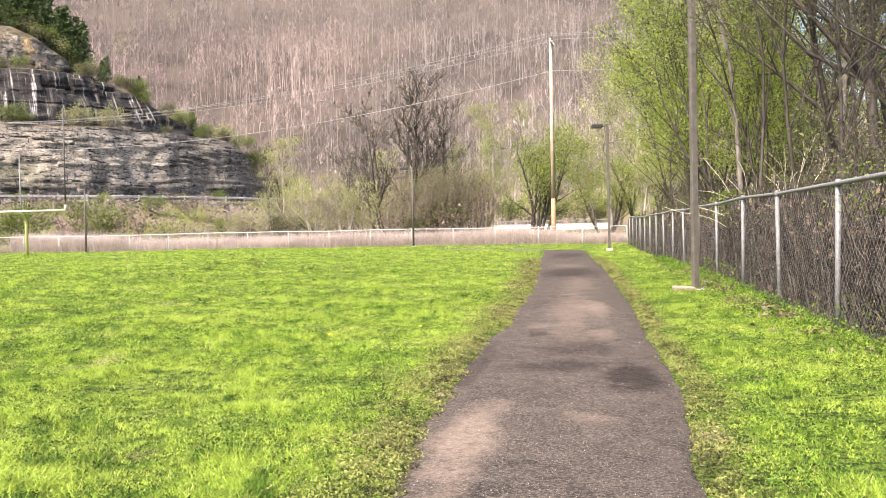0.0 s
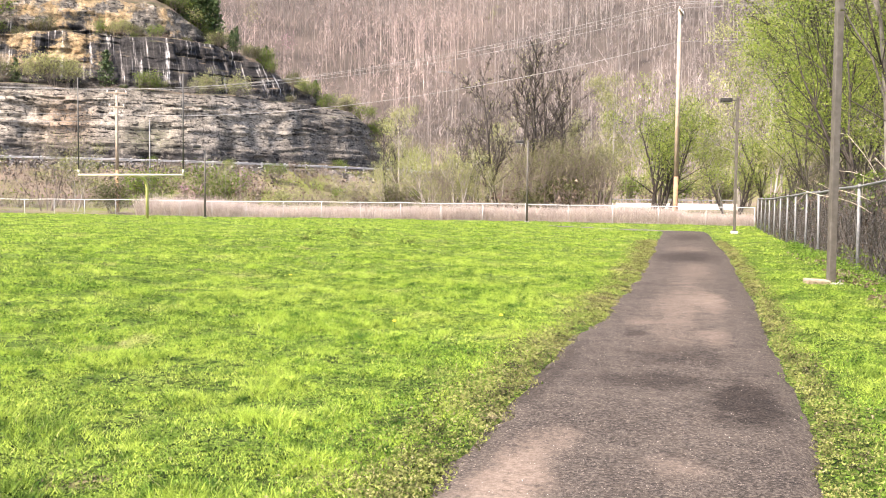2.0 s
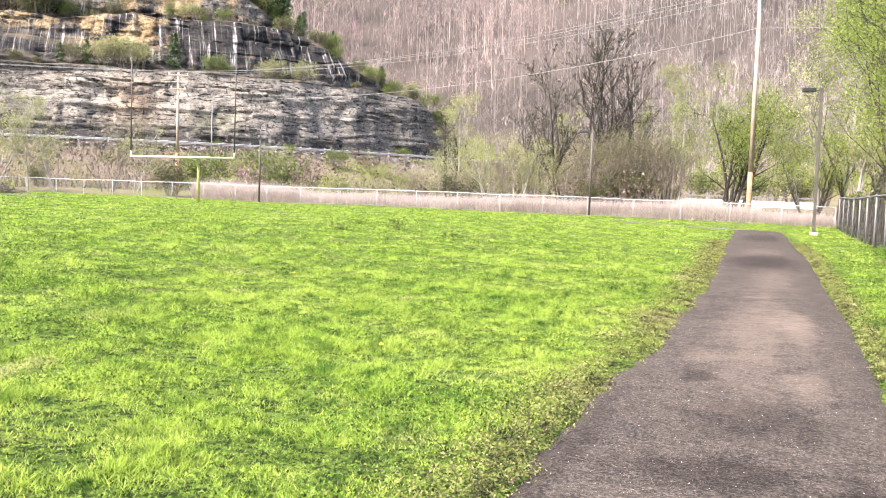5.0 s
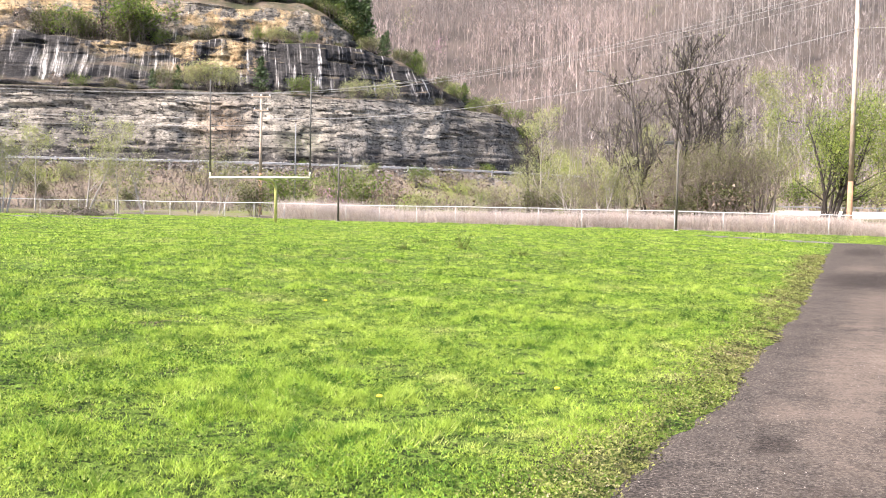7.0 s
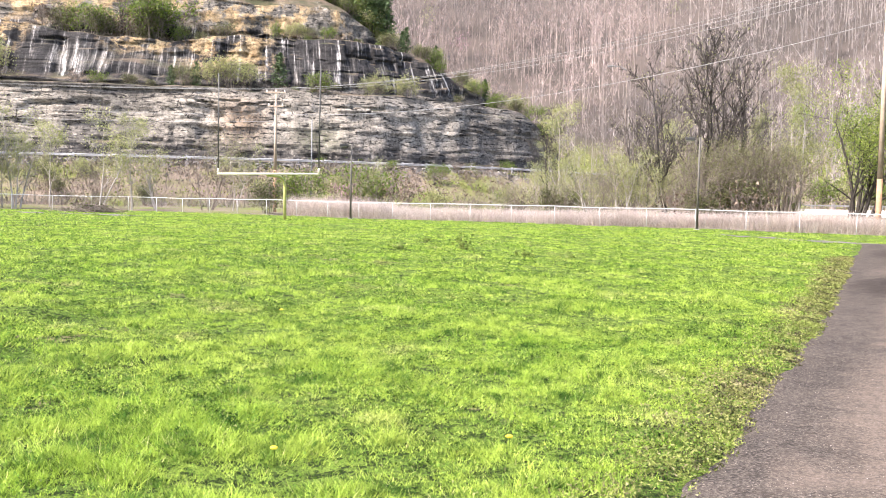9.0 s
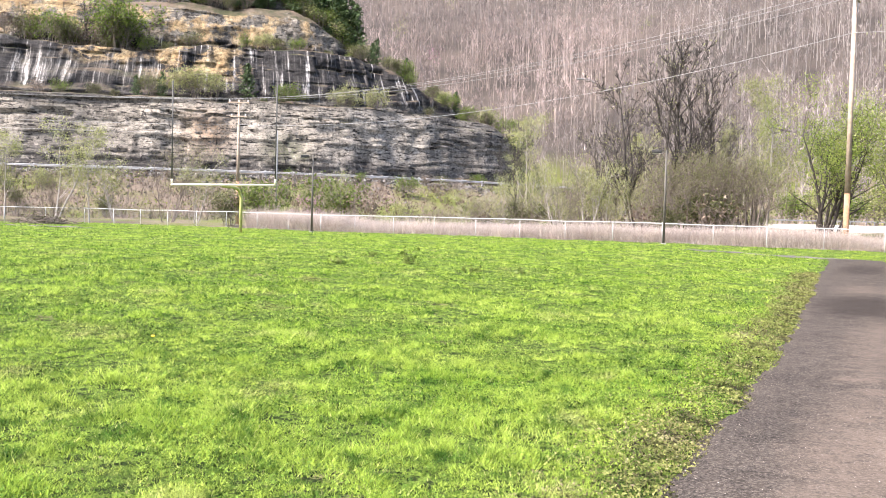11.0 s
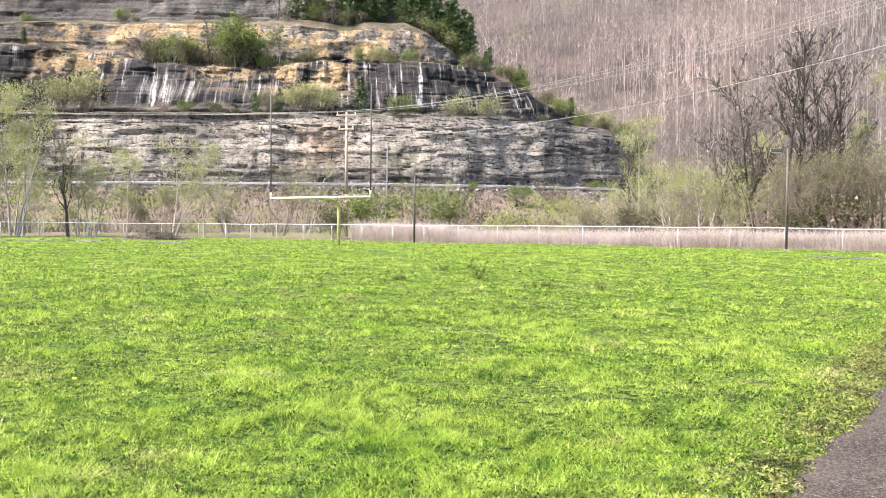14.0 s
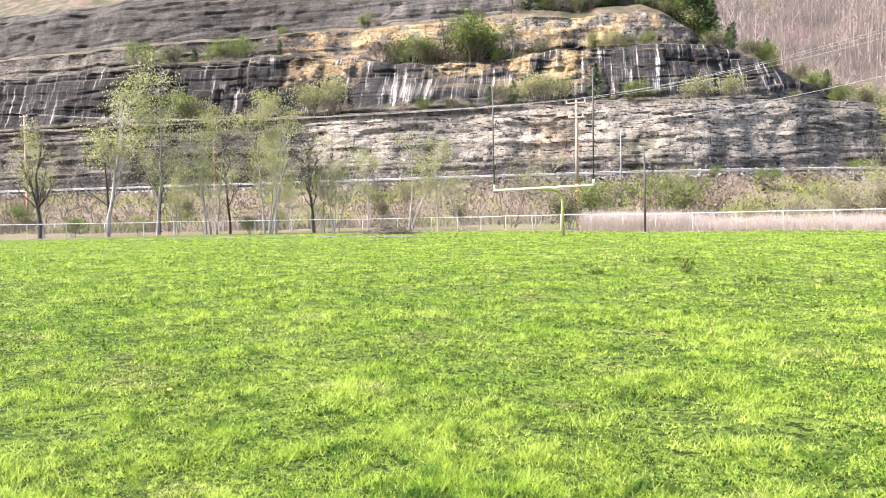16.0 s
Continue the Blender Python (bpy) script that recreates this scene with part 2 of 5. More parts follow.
def rock_material():
    n = Nodes("layered_cliff_rock", 0.9, spec=0.2)
    along, height = n.face()
    join = n.t.nodes.new("ShaderNodeCombineXYZ")
    n.link(along, join.inputs[0])
    n.link(height, join.inputs[1])

    def laid(sx, sy, scale, detail=6, rough=0.7, twist=0.0):
        m = n.t.nodes.new("ShaderNodeMapping")
        m.inputs["Scale"].default_value = (sx, sy, 1)
        n.link(join.outputs[0], m.inputs["Vector"])
        return n.noise(scale, detail, rough, m.outputs[0], twist)

    sway = n.math("MULTIPLY", n.math("SUBTRACT", laid(1, 1, 0.11, 5), 0.5), 14.0)
    a = n.math("ADD", along, sway)
    h = n.math("ADD", height, n.math("MULTIPLY", n.math("SUBTRACT", laid(1, 0.4, 0.16, 5), 0.5), 4.0))
    beds, line, grain = laid(0.05, 1.0, 1.1, 7), laid(0.22, 3.4, 1.0, 6, 0.75, 0.4), laid(1, 1.6, 1.8, 8, 0.85)
    # first lift: tan-grey beds, pale where fresh, dark where seepage stains them
    col = n.ramp(beds, (0.30, (0.075, 0.066, 0.060)), (0.46, (0.165, 0.146, 0.124)), (0.60, (0.23, 0.205, 0.172)), (0.74, (0.115, 0.103, 0.092)))
    stain = n.ramp(laid(1, 0.9, 0.13, 6, 0.7), (0.36, 0.75), (0.52, 0.0))
    col = n.mix(stain, col, n.mix(n.ramp(line, (0.4, 0.0), (0.6, 1.0)), (0.030, 0.027, 0.025), (0.12, 0.108, 0.096)))
    fresh = n.math("MAXIMUM", n.band(a, 54, 67, 5), n.band(a, 84, 138, 8))
    fresh = n.math("MULTIPLY", fresh, n.band(h, 10.0, 18.6, 2.5))
    col = n.mix(n.math("MULTIPLY", fresh, n.ramp(grain, (0.36, 0.25), (0.58, 0.85))), col, (0.37, 0.325, 0.265))
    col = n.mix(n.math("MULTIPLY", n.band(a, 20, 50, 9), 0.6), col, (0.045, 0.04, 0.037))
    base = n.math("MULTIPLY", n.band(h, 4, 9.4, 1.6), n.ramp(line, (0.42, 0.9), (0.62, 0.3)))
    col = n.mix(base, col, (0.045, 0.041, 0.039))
    seep = n.math("MULTIPLY", n.math("MULTIPLY", n.band(along, 93, 100, 5), n.band(height, 10.5, 16.5, 4)), n.ramp(grain, (0.4, 0.0), (0.6, 0.85)))
    col = n.mix(seep, col, (0.30, 0.165, 0.075))
    moss = n.math("MULTIPLY", n.math("MULTIPLY", n.band(along, 106, 113, 4), n.band(height, 9.5, 13.0, 2.5)), n.ramp(grain, (0.42, 0.0), (0.56, 0.9)))
    col = n.mix(moss, col, (0.055, 0.068, 0.022))
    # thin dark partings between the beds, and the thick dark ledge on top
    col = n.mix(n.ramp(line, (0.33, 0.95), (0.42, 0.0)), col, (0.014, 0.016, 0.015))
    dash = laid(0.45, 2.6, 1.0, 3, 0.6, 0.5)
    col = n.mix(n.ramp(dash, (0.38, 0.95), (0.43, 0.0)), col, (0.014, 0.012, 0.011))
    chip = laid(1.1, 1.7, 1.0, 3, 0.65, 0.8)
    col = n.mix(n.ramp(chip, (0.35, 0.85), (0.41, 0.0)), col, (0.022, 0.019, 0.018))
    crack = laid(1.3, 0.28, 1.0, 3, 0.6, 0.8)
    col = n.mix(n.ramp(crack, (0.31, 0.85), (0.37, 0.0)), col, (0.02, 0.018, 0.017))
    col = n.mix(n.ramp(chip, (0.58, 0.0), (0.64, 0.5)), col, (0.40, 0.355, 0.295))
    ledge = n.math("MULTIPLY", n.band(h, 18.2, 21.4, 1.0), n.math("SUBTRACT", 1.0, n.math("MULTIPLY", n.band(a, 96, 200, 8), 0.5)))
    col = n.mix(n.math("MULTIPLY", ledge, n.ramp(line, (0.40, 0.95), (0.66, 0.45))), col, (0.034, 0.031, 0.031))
    # second lift: black weathered face with pale vertical runs of lime
    second = n.band(h, 20.4, 30.6, 1.2)
    run = laid(0.95, 0.075, 1.0, 6, 0.7, 0.25)
    dark = n.ramp(run, (0.36, (0.012, 0.011, 0.012)), (0.53, (0.030, 0.028, 0.028)), (0.575, (0.11, 0.10, 0.095)), (0.64, (0.52, 0.49, 0.46)))
    col = n.mix(n.math("MULTIPLY", second, 0.93), col, n.mix(n.ramp(line, (0.33, 0.9), (0.44, 0.0)), dark, (0.012, 0.011, 0.011)))
    white = n.math("MULTIPLY", n.math("MULTIPLY", n.band(a, 66, 83, 4), n.band(h, 21.5, 26.0, 2.0)), n.ramp(run, (0.46, 0.0), (0.62, 0.35)))
    col = n.mix(white, col, (0.52, 0.48, 0.43))
    # ochre sandstone blocks
    ochre = n.math("MULTIPLY", n.band(a, 86, 112, 5), n.band(h, 29.8, 36.0, 1.6))
    for s0, s1, z0, z1 in ((84, 101, 22.5, 29.5), (47, 60, 25.0, 31.0), (42, 84, 31.5, 36.5), (116, 122, 30.5, 36.0), (71, 84, 25.4, 29.0)):
        ochre = n.math("MAXIMUM", ochre, n.math("MULTIPLY", n.band(a, s0, s1, 4), n.band(h, z0, z1, 1.6)))
    sand = n.ramp(laid(0.4, 0.9, 0.7, 7), (0.34, (0.21, 0.128, 0.058)), (0.50, (0.36, 0.255, 0.135)), (0.64, (0.44, 0.345, 0.215)))
    col = n.mix(n.math("MULTIPLY", n.math("MULTIPLY", ochre, n.ramp(grain, (0.34, 0.1), (0.48, 0.95))), n.ramp(laid(1, 1.5, 0.2, 5, 0.7), (0.46, 0.0), (0.53, 1.0))), col, n.mix(n.ramp(run, (0.33, 0.75), (0.41, 0.0)), sand, (0.05, 0.04, 0.032)))
    top = n.band(h, 37.0, 90.0, 1.5)
    col = n.mix(n.math("MULTIPLY", top, 0.85), col, n.mix(n.ramp(beds, (0.4, 0.0), (0.65, 1.0)), (0.045, 0.041, 0.039), (0.15, 0.138, 0.126)))
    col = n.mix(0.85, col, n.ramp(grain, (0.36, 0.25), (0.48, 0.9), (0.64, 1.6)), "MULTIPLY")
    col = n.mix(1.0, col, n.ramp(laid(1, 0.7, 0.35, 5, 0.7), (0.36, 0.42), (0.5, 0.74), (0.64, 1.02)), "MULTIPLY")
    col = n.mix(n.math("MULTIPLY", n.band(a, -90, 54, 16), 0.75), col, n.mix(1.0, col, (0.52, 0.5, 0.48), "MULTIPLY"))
    litter = n.mix(n.ramp(n.noise(0.3, 5), (0.4, 0.0), (0.6, 1.0)), (0.036, 0.038, 0.017), (0.105, 0.078, 0.056))
    col = n.mix(n.ramp(n.up(), (0.60, 0.0), (0.80, 1.0)), col, litter)
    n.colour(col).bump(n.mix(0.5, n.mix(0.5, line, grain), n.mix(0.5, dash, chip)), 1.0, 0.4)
    return n.m


def bark_material(name, a, b, scale=9):
    n = Nodes(name, 0.9, spec=0.2)
    n.object_space()
    m = n.t.nodes.new("ShaderNodeMapping")
    m.inputs["Scale"].default_value = (1, 1, 0.25)
    n.link(n.pos, m.inputs["Vector"])
    v = n.noise(scale, 5, 0.65, m.outputs[0])
    col = n.mix(n.ramp(v, (0.35, 0.0), (0.65, 1.0)), a, b)
    col = n.mix(0.4, col, n.ramp(n.each(), (0.0, 0.75), (1.0, 1.2)), "MULTIPLY")
    n.colour(col).bump(v, 0.6, 0.02)
    return n.m


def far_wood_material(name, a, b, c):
    """Bare wood seen from afar: each stem its own tone, in drifts over the slope, with shade painted in higher up."""
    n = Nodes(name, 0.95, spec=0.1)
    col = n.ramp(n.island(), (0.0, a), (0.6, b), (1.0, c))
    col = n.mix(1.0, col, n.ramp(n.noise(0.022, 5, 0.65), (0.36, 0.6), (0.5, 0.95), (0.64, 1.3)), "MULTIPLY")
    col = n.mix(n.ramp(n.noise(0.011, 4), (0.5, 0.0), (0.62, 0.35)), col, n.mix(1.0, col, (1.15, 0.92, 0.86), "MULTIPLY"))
    # the slope's light and shade put into the colour: paler low, darker high
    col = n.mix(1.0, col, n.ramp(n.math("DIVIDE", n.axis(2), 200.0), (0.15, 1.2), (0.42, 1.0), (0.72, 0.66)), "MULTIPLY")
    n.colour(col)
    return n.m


def leaf_material(name, a, b, c, through=0.4):
    n = Nodes(name, 0.55, spec=0.25)
    col = n.ramp(n.island(), (0.0, a), (0.55, b), (1.0, c))
    col = n.mix(0.5, col, n.ramp(n.each(), (0.0, 0.8), (1.0, 1.15)), "MULTIPLY")
    n.leafy(col, through)
    return n.m


def painted(name, a, b, rough=0.5, metal=0.0, scale=14):
    n = Nodes(name, rough, metal)
    v = n.noise(scale, 5, 0.7)
    n.colour(n.mix(n.ramp(v, (0.4, 0.0), (0.68, 1.0)), a, b)).bump(v, 0.15, 0.004)
    return n.m


M = {
    "ground": ground_material(),
    "asphalt": asphalt_material(),
    "rock": rock_material(),
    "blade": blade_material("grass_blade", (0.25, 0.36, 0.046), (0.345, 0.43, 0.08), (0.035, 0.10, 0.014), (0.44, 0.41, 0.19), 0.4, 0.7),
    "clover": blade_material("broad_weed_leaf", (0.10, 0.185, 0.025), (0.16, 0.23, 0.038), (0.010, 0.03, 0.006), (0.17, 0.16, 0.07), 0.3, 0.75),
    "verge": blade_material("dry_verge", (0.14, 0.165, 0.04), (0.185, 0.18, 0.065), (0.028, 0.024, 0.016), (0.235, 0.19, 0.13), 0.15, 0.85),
    "reed": blade_material("dry_reed", (0.45, 0.375, 0.33), (0.53, 0.45, 0.40), (0.36, 0.29, 0.255), (0.56, 0.49, 0.41), 0.35, 0.6),
    "bark_dark": bark_material("grey_bark", (0.026, 0.022, 0.019), (0.078, 0.066, 0.056)),
    "bark_pale": bark_material("pale_bark", (0.20, 0.175, 0.155), (0.40, 0.36, 0.32)),
    "bark_grey": bark_material("light_grey_bark", (0.085, 0.075, 0.065), (0.19, 0.17, 0.15)),
    "twig": bark_material("dead_stem", (0.10, 0.08, 0.066), (0.20, 0.165, 0.135)),
    "straw": bark_material("bleached_branch", (0.34, 0.29, 0.22), (0.52, 0.46, 0.36)),
    "vine": bark_material("dead_vine", (0.028, 0.023, 0.020), (0.105, 0.09, 0.076), 5),
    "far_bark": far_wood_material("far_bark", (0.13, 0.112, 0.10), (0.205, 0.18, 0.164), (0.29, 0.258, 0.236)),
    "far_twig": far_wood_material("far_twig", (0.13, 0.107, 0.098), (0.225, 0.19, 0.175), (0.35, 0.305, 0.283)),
    "leaf_new": leaf_material("spring_leaf", (0.10, 0.13, 0.022), (0.16, 0.19, 0.038), (0.24, 0.255, 0.07), 0.45),
    "leaf_green": leaf_material("green_leaf", (0.06, 0.095, 0.015), (0.11, 0.155, 0.024), (0.17, 0.205, 0.045), 0.45),
    "leaf_fresh": leaf_material("fresh_leaf", (0.13, 0.19, 0.028), (0.205, 0.265, 0.045), (0.30, 0.335, 0.085), 0.5),
    "leaf_olive": leaf_material("olive_leaf", (0.10, 0.105, 0.045), (0.155, 0.155, 0.065), (0.22, 0.21, 0.10), 0.4),
    "leaf_bud": leaf_material("budding_leaf", (0.17, 0.19, 0.06), (0.26, 0.27, 0.10), (0.34, 0.34, 0.16)),
    "leaf_dull": leaf_material("dull_leaf", (0.045, 0.053, 0.019), (0.085, 0.092, 0.032), (0.14, 0.14, 0.055), 0.35),
    "leaf_brown": leaf_material("dead_leaf", (0.065, 0.043, 0.03), (0.12, 0.083, 0.058), (0.22, 0.165, 0.12), 0.15),
    "leaf_pink": leaf_material("redbud_blossom", (0.28, 0.13, 0.20), (0.38, 0.19, 0.27), (0.46, 0.28, 0.34)),
    "needle": leaf_material("pine_needle", (0.032, 0.056, 0.02), (0.052, 0.084, 0.028), (0.085, 0.12, 0.042), 0.2),
    "galv": painted("galvanised_steel", (0.12, 0.122, 0.123), (0.215, 0.216, 0.216), 0.6, 0.15, 20),
    "wire": painted("weathered_wire", (0.19, 0.188, 0.185), (0.31, 0.305, 0.30), 0.6, 0.5, 30),
    "pole_brown": painted("brown_pole_paint", (0.065, 0.058, 0.047), (0.105, 0.095, 0.08), 0.6, 0.0, 6),
    "lamp_case": painted("dark_lamp_case", (0.022, 0.021, 0.02), (0.045, 0.042, 0.04), 0.5),
    "lens": painted("lamp_lens", (0.55, 0.54, 0.5), (0.66, 0.65, 0.6), 0.2),
    "yellow": painted("faded_yellow_paint", (0.40, 0.37, 0.11), (0.50, 0.47, 0.20), 0.5, 0.0, 5),
    "cream": painted("faded_cream_paint", (0.44, 0.41, 0.29), (0.52, 0.50, 0.40), 0.5, 0.0, 5),
    "upright": painted("dark_upright_paint", (0.045, 0.042, 0.038), (0.085, 0.08, 0.07), 0.6),
    "wood_pole": painted("weathered_pole_wood", (0.30, 0.225, 0.165), (0.42, 0.335, 0.26), 0.85, 0.0, 3),
    "wood_old": painted("orange_pole_wood", (0.27, 0.15, 0.085), (0.38, 0.24, 0.15), 0.85, 0.0, 3),
    "porcelain": painted("grey_porcelain", (0.42, 0.42, 0.42), (0.55, 0.55, 0.55), 0.3),
    "cable": painted("dull_aluminium_cable", (0.24, 0.235, 0.23), (0.34, 0.33, 0.32), 0.6, 0.0),
    "concrete": painted("pale_concrete", (0.36, 0.33, 0.30), (0.50, 0.47, 0.43), 0.9, 0.0, 2.5),
    "slab": painted("sandy_slab", (0.20, 0.15, 0.105), (0.30, 0.245, 0.185), 0.9, 0.0, 9),
    "rust": painted("rusty_steel", (0.30, 0.13, 0.05), (0.40, 0.20, 0.09), 0.8, 0.0, 8),
    "dandelion": painted("dandelion_yellow", (0.7, 0.5, 0.02), (0.8, 0.62, 0.05), 0.6),
    "road": painted("grey_road", (0.11, 0.10, 0.094), (0.18, 0.167, 0.157), 0.9, 0.0, 1.5),
    "rail": painted("pale_rail_steel", (0.26, 0.256, 0.25), (0.35, 0.345, 0.34), 0.6, 0.0, 3),
    "fence_steel": painted("dull_fence_steel", (0.44, 0.438, 0.43), (0.58, 0.576, 0.57), 0.65, 0.0, 3),
    "loop": painted("dusty_loop_asphalt", (0.075, 0.066, 0.058), (0.125, 0.112, 0.099), 0.9, 0.0, 1.5),
    "grit": painted("pale_grit", (0.22, 0.195, 0.17), (0.40, 0.36, 0.32), 0.9, 0.0, 30),
    "rubble": painted("grey_rubble", (0.10, 0.09, 0.083), (0.20, 0.183, 0.17), 0.9, 0.0, 2.2),
}


# ---- building helpers ----
def raw(name, verts, faces, material, smooth=False):
    """A mesh from arrays: verts (n, 3), faces (m, k)."""
    verts, faces = np.asarray(verts, np.float32), np.asarray(faces, np.int32)
    me = bpy.data.meshes.new(name)
    me.vertices.add(len(verts))
    me.vertices.foreach_set("co", verts.ravel())
    me.loops.add(faces.size)
    me.loops.foreach_set("vertex_index", faces.ravel())
    me.polygons.add(len(faces))
    me.polygons.foreach_set("loop_start", np.arange(0, faces.size, faces.shape[1], dtype=np.int32))
    if smooth:
        me.polygons.foreach_set("use_smooth", np.ones(len(faces), bool))
    me.update(calc_edges=True)
    me.materials.append(material)
    return me


def part(name, bm, material, parent, label="", smooth=False):
    """Links a bmesh (or a ready mesh) as one part under a thing."""
    if isinstance(bm, bpy.types.Mesh):
        me = bm
    else:
        me = bpy.data.meshes.new(name)
        bm.to_mesh(me)
        bm.free()
        me.materials.append(material)
        if smooth:
            for f in me.polygons:
                f.use_smooth = True
    ob = new(name, me)
    ob.parent = parent
    if label:
        ob["label"] = label
    return ob


def thing(name, label, category, m=None, group="", kind=""):
    ob = tagged(new(name), label, category, group, kind)
    if m is not None:
        ob.matrix_basis = m
    return ob


def box_bm(x0, x1, y0, y1, z0, z1, bevel=0.0, bm=None):
    bm = bm or bmesh.new()
    made = bmesh.ops.create_cube(bm, size=1)["verts"]
    for v in made:
        v.co = ((x0 + x1) / 2 + v.co.x * (x1 - x0), (y0 + y1) / 2 + v.co.y * (y1 - y0), (z0 + z1) / 2 + v.co.z * (z1 - z0))
    if bevel:
        edges = list({e for v in made for e in v.link_edges})
        bmesh.ops.bevel(bm, geom=edges, offset=bevel, segments=2, affect="EDGES", profile=0.5)
    return bm


def tube_bm(points, radii, sides=10, bm=None, cap=True):
    """A round bar along points."""
    bm = bm or bmesh.new()
    pts = [Vector(p) for p in points]
    if isinstance(radii, (int, float)):
        radii = [radii] * len(pts)
    rings = []
    for i, p in enumerate(pts):
        d = (pts[min(i + 1, len(pts) - 1)] - pts[max(i - 1, 0)]).normalized()
        a = d.orthogonal().normalized() if abs(d.z) < 0.9 else d.cross(Vector((0, 1, 0))).normalized()
        b = d.cross(a)
        rings.append([bm.verts.new(p + (a * math.cos(w) + b * math.sin(w)) * radii[i]) for w in (math.tau * k / sides for k in range(sides))])
    for r, q in zip(rings, rings[1:]):
        for k in range(sides):
            bm.faces.new((r[k], r[(k + 1) % sides], q[(k + 1) % sides], q[k]))
    if cap:
        bm.faces.new(rings[0][::-1])
        bm.faces.new(rings[-1])
    return bm


def tubes(p0, p1, r0, r1, sides):
    """Arrays of straight tapered tubes: verts and quads."""
    p0, p1 = np.asarray(p0, float), np.asarray(p1, float)
    d = p1 - p0
    d /= np.maximum(np.linalg.norm(d, axis=1, keepdims=True), 1e-9)
    ref = np.where(np.abs(d[:, 2:3]) > 0.9, (1.0, 0.0, 0.0), (0.0, 0.0, 1.0))
    a = np.cross(d, ref)
    a /= np.maximum(np.linalg.norm(a, axis=1, keepdims=True), 1e-9)
    b = np.cross(d, a)
    w = np.arange(sides) * math.tau / sides
    ring = a[:, None, :] * np.cos(w)[None, :, None] + b[:, None, :] * np.sin(w)[None, :, None]
    v = np.concatenate((p0[:, None, :] + ring * np.asarray(r0)[:, None, None], p1[:, None, :] + ring * np.asarray(r1)[:, None, None]), 1)
    k = np.arange(sides)
    f = np.stack((k, (k + 1) % sides, sides + (k + 1) % sides, sides + k), 1)
    f = f[None] + (np.arange(len(p0)) * 2 * sides)[:, None, None]
    return v.reshape(-1, 3), f.reshape(-1, 4)


def leaves(centres, size, rng, flat=0.0, long=1.7, sides=4):
    """Arrays of small pointed leaves at the centres: verts and faces of three or four sides."""
    c = np.asarray(centres, float)
    n = len(c)
    a = rng.normal(size=(n, 3))
    a[:, 2] *= 1 - flat
    a /= np.linalg.norm(a, axis=1, keepdims=True)
    b = rng.normal(size=(n, 3))
    b[:, 2] *= 1 - flat
    b -= a * (a * b).sum(1, keepdims=True)
    b /= np.maximum(np.linalg.norm(b, axis=1, keepdims=True), 1e-6)
    s = (np.asarray(size) * rng.uniform(0.6, 1.3, n))[:, None]
    if sides == 3:
        v = np.stack((c - a * s * long / 2 + b * s / 2, c - a * s * long / 3 - b * s / 2, c + a * s * long / 2), 1)
    else:
        v = np.stack((c - a * s * long / 2, c + b * s / 2, c + a * s * long / 2, c - b * s / 2), 1)
    return v.reshape(-1, 3), np.arange(sides * n).reshape(n, sides)


def joined(*sets):
    vs, fs, k = [], [], 0
    for v, f in sets:
        vs.append(v)
        fs.append(f + k)
        k += len(v)
    return np.concatenate(vs), np.concatenate(fs)


HASH = np.random.default_rng(3).random((256, 256))


def wave(x, y, step=1.0):
    """Smooth random values from 0 to 1 over the plane."""
    x, y = np.asarray(x, float) / step, np.asarray(y, float) / step
    i, j = np.floor(x).astype(int), np.floor(y).astype(int)
    u, v = x - i, y - j
    u, v = u * u * (3 - 2 * u), v * v * (3 - 2 * v)
    h = lambda a, b: HASH[a % 256, b % 256]
    return (h(i, j) * (1 - u) + h(i + 1, j) * u) * (1 - v) + (h(i, j + 1) * (1 - u) + h(i + 1, j + 1) * u) * v


def fractal(x, y, step, octaves=4):
    return sum(wave(x + 37 * k, y + 91 * k, step / 2 ** k) / 2 ** k for k in range(octaves)) / (2 - 2 / 2 ** octaves)


def smooth(a, b, v):
    v = np.clip((np.asarray(v, float) - a) / (b - a), 0, 1)
    return v * v * (3 - 2 * v)


# ---- lie of the land ----
# the highway above the field: its guard rail runs along this line
ROAD_X = np.interp(np.linspace(0, 1, 400), np.linspace(0, 1, 9), (-225, -165, -120, -95, -80, -67, -56, -48, -42))
ROAD_Y = np.interp(np.linspace(0, 1, 400), np.linspace(0, 1, 9), (20, 50, 82, 97, 107.5, 120, 137, 155, 175))
for _ in range(500):
    ROAD_X[1:-1] = (ROAD_X[:-2] + 2 * ROAD_X[1:-1] + ROAD_X[2:]) / 4
    ROAD_Y[1:-1] = (ROAD_Y[:-2] + 2 * ROAD_Y[1:-1] + ROAD_Y[2:]) / 4
ROAD_S = np.concatenate(([0], np.cumsum(np.hypot(np.diff(ROAD_X), np.diff(ROAD_Y)))))
ROAD_S -= np.interp(-165, ROAD_X, ROAD_S)
ROAD_Z = 6.35


def road_place(s, u):
    """The plan point s metres along the rail and u metres uphill of it."""
    s = np.asarray(s, float)
    x, y = np.interp(s, ROAD_S, ROAD_X), np.interp(s, ROAD_S, ROAD_Y)
    dx = np.interp(s + 4, ROAD_S, ROAD_X) - np.interp(s - 4, ROAD_S, ROAD_X)
    dy = np.interp(s + 4, ROAD_S, ROAD_Y) - np.interp(s - 4, ROAD_S, ROAD_Y)
    q = np.maximum(np.hypot(dx, dy), 1e-6)
    return x - dy / q * u, y + dx / q * u


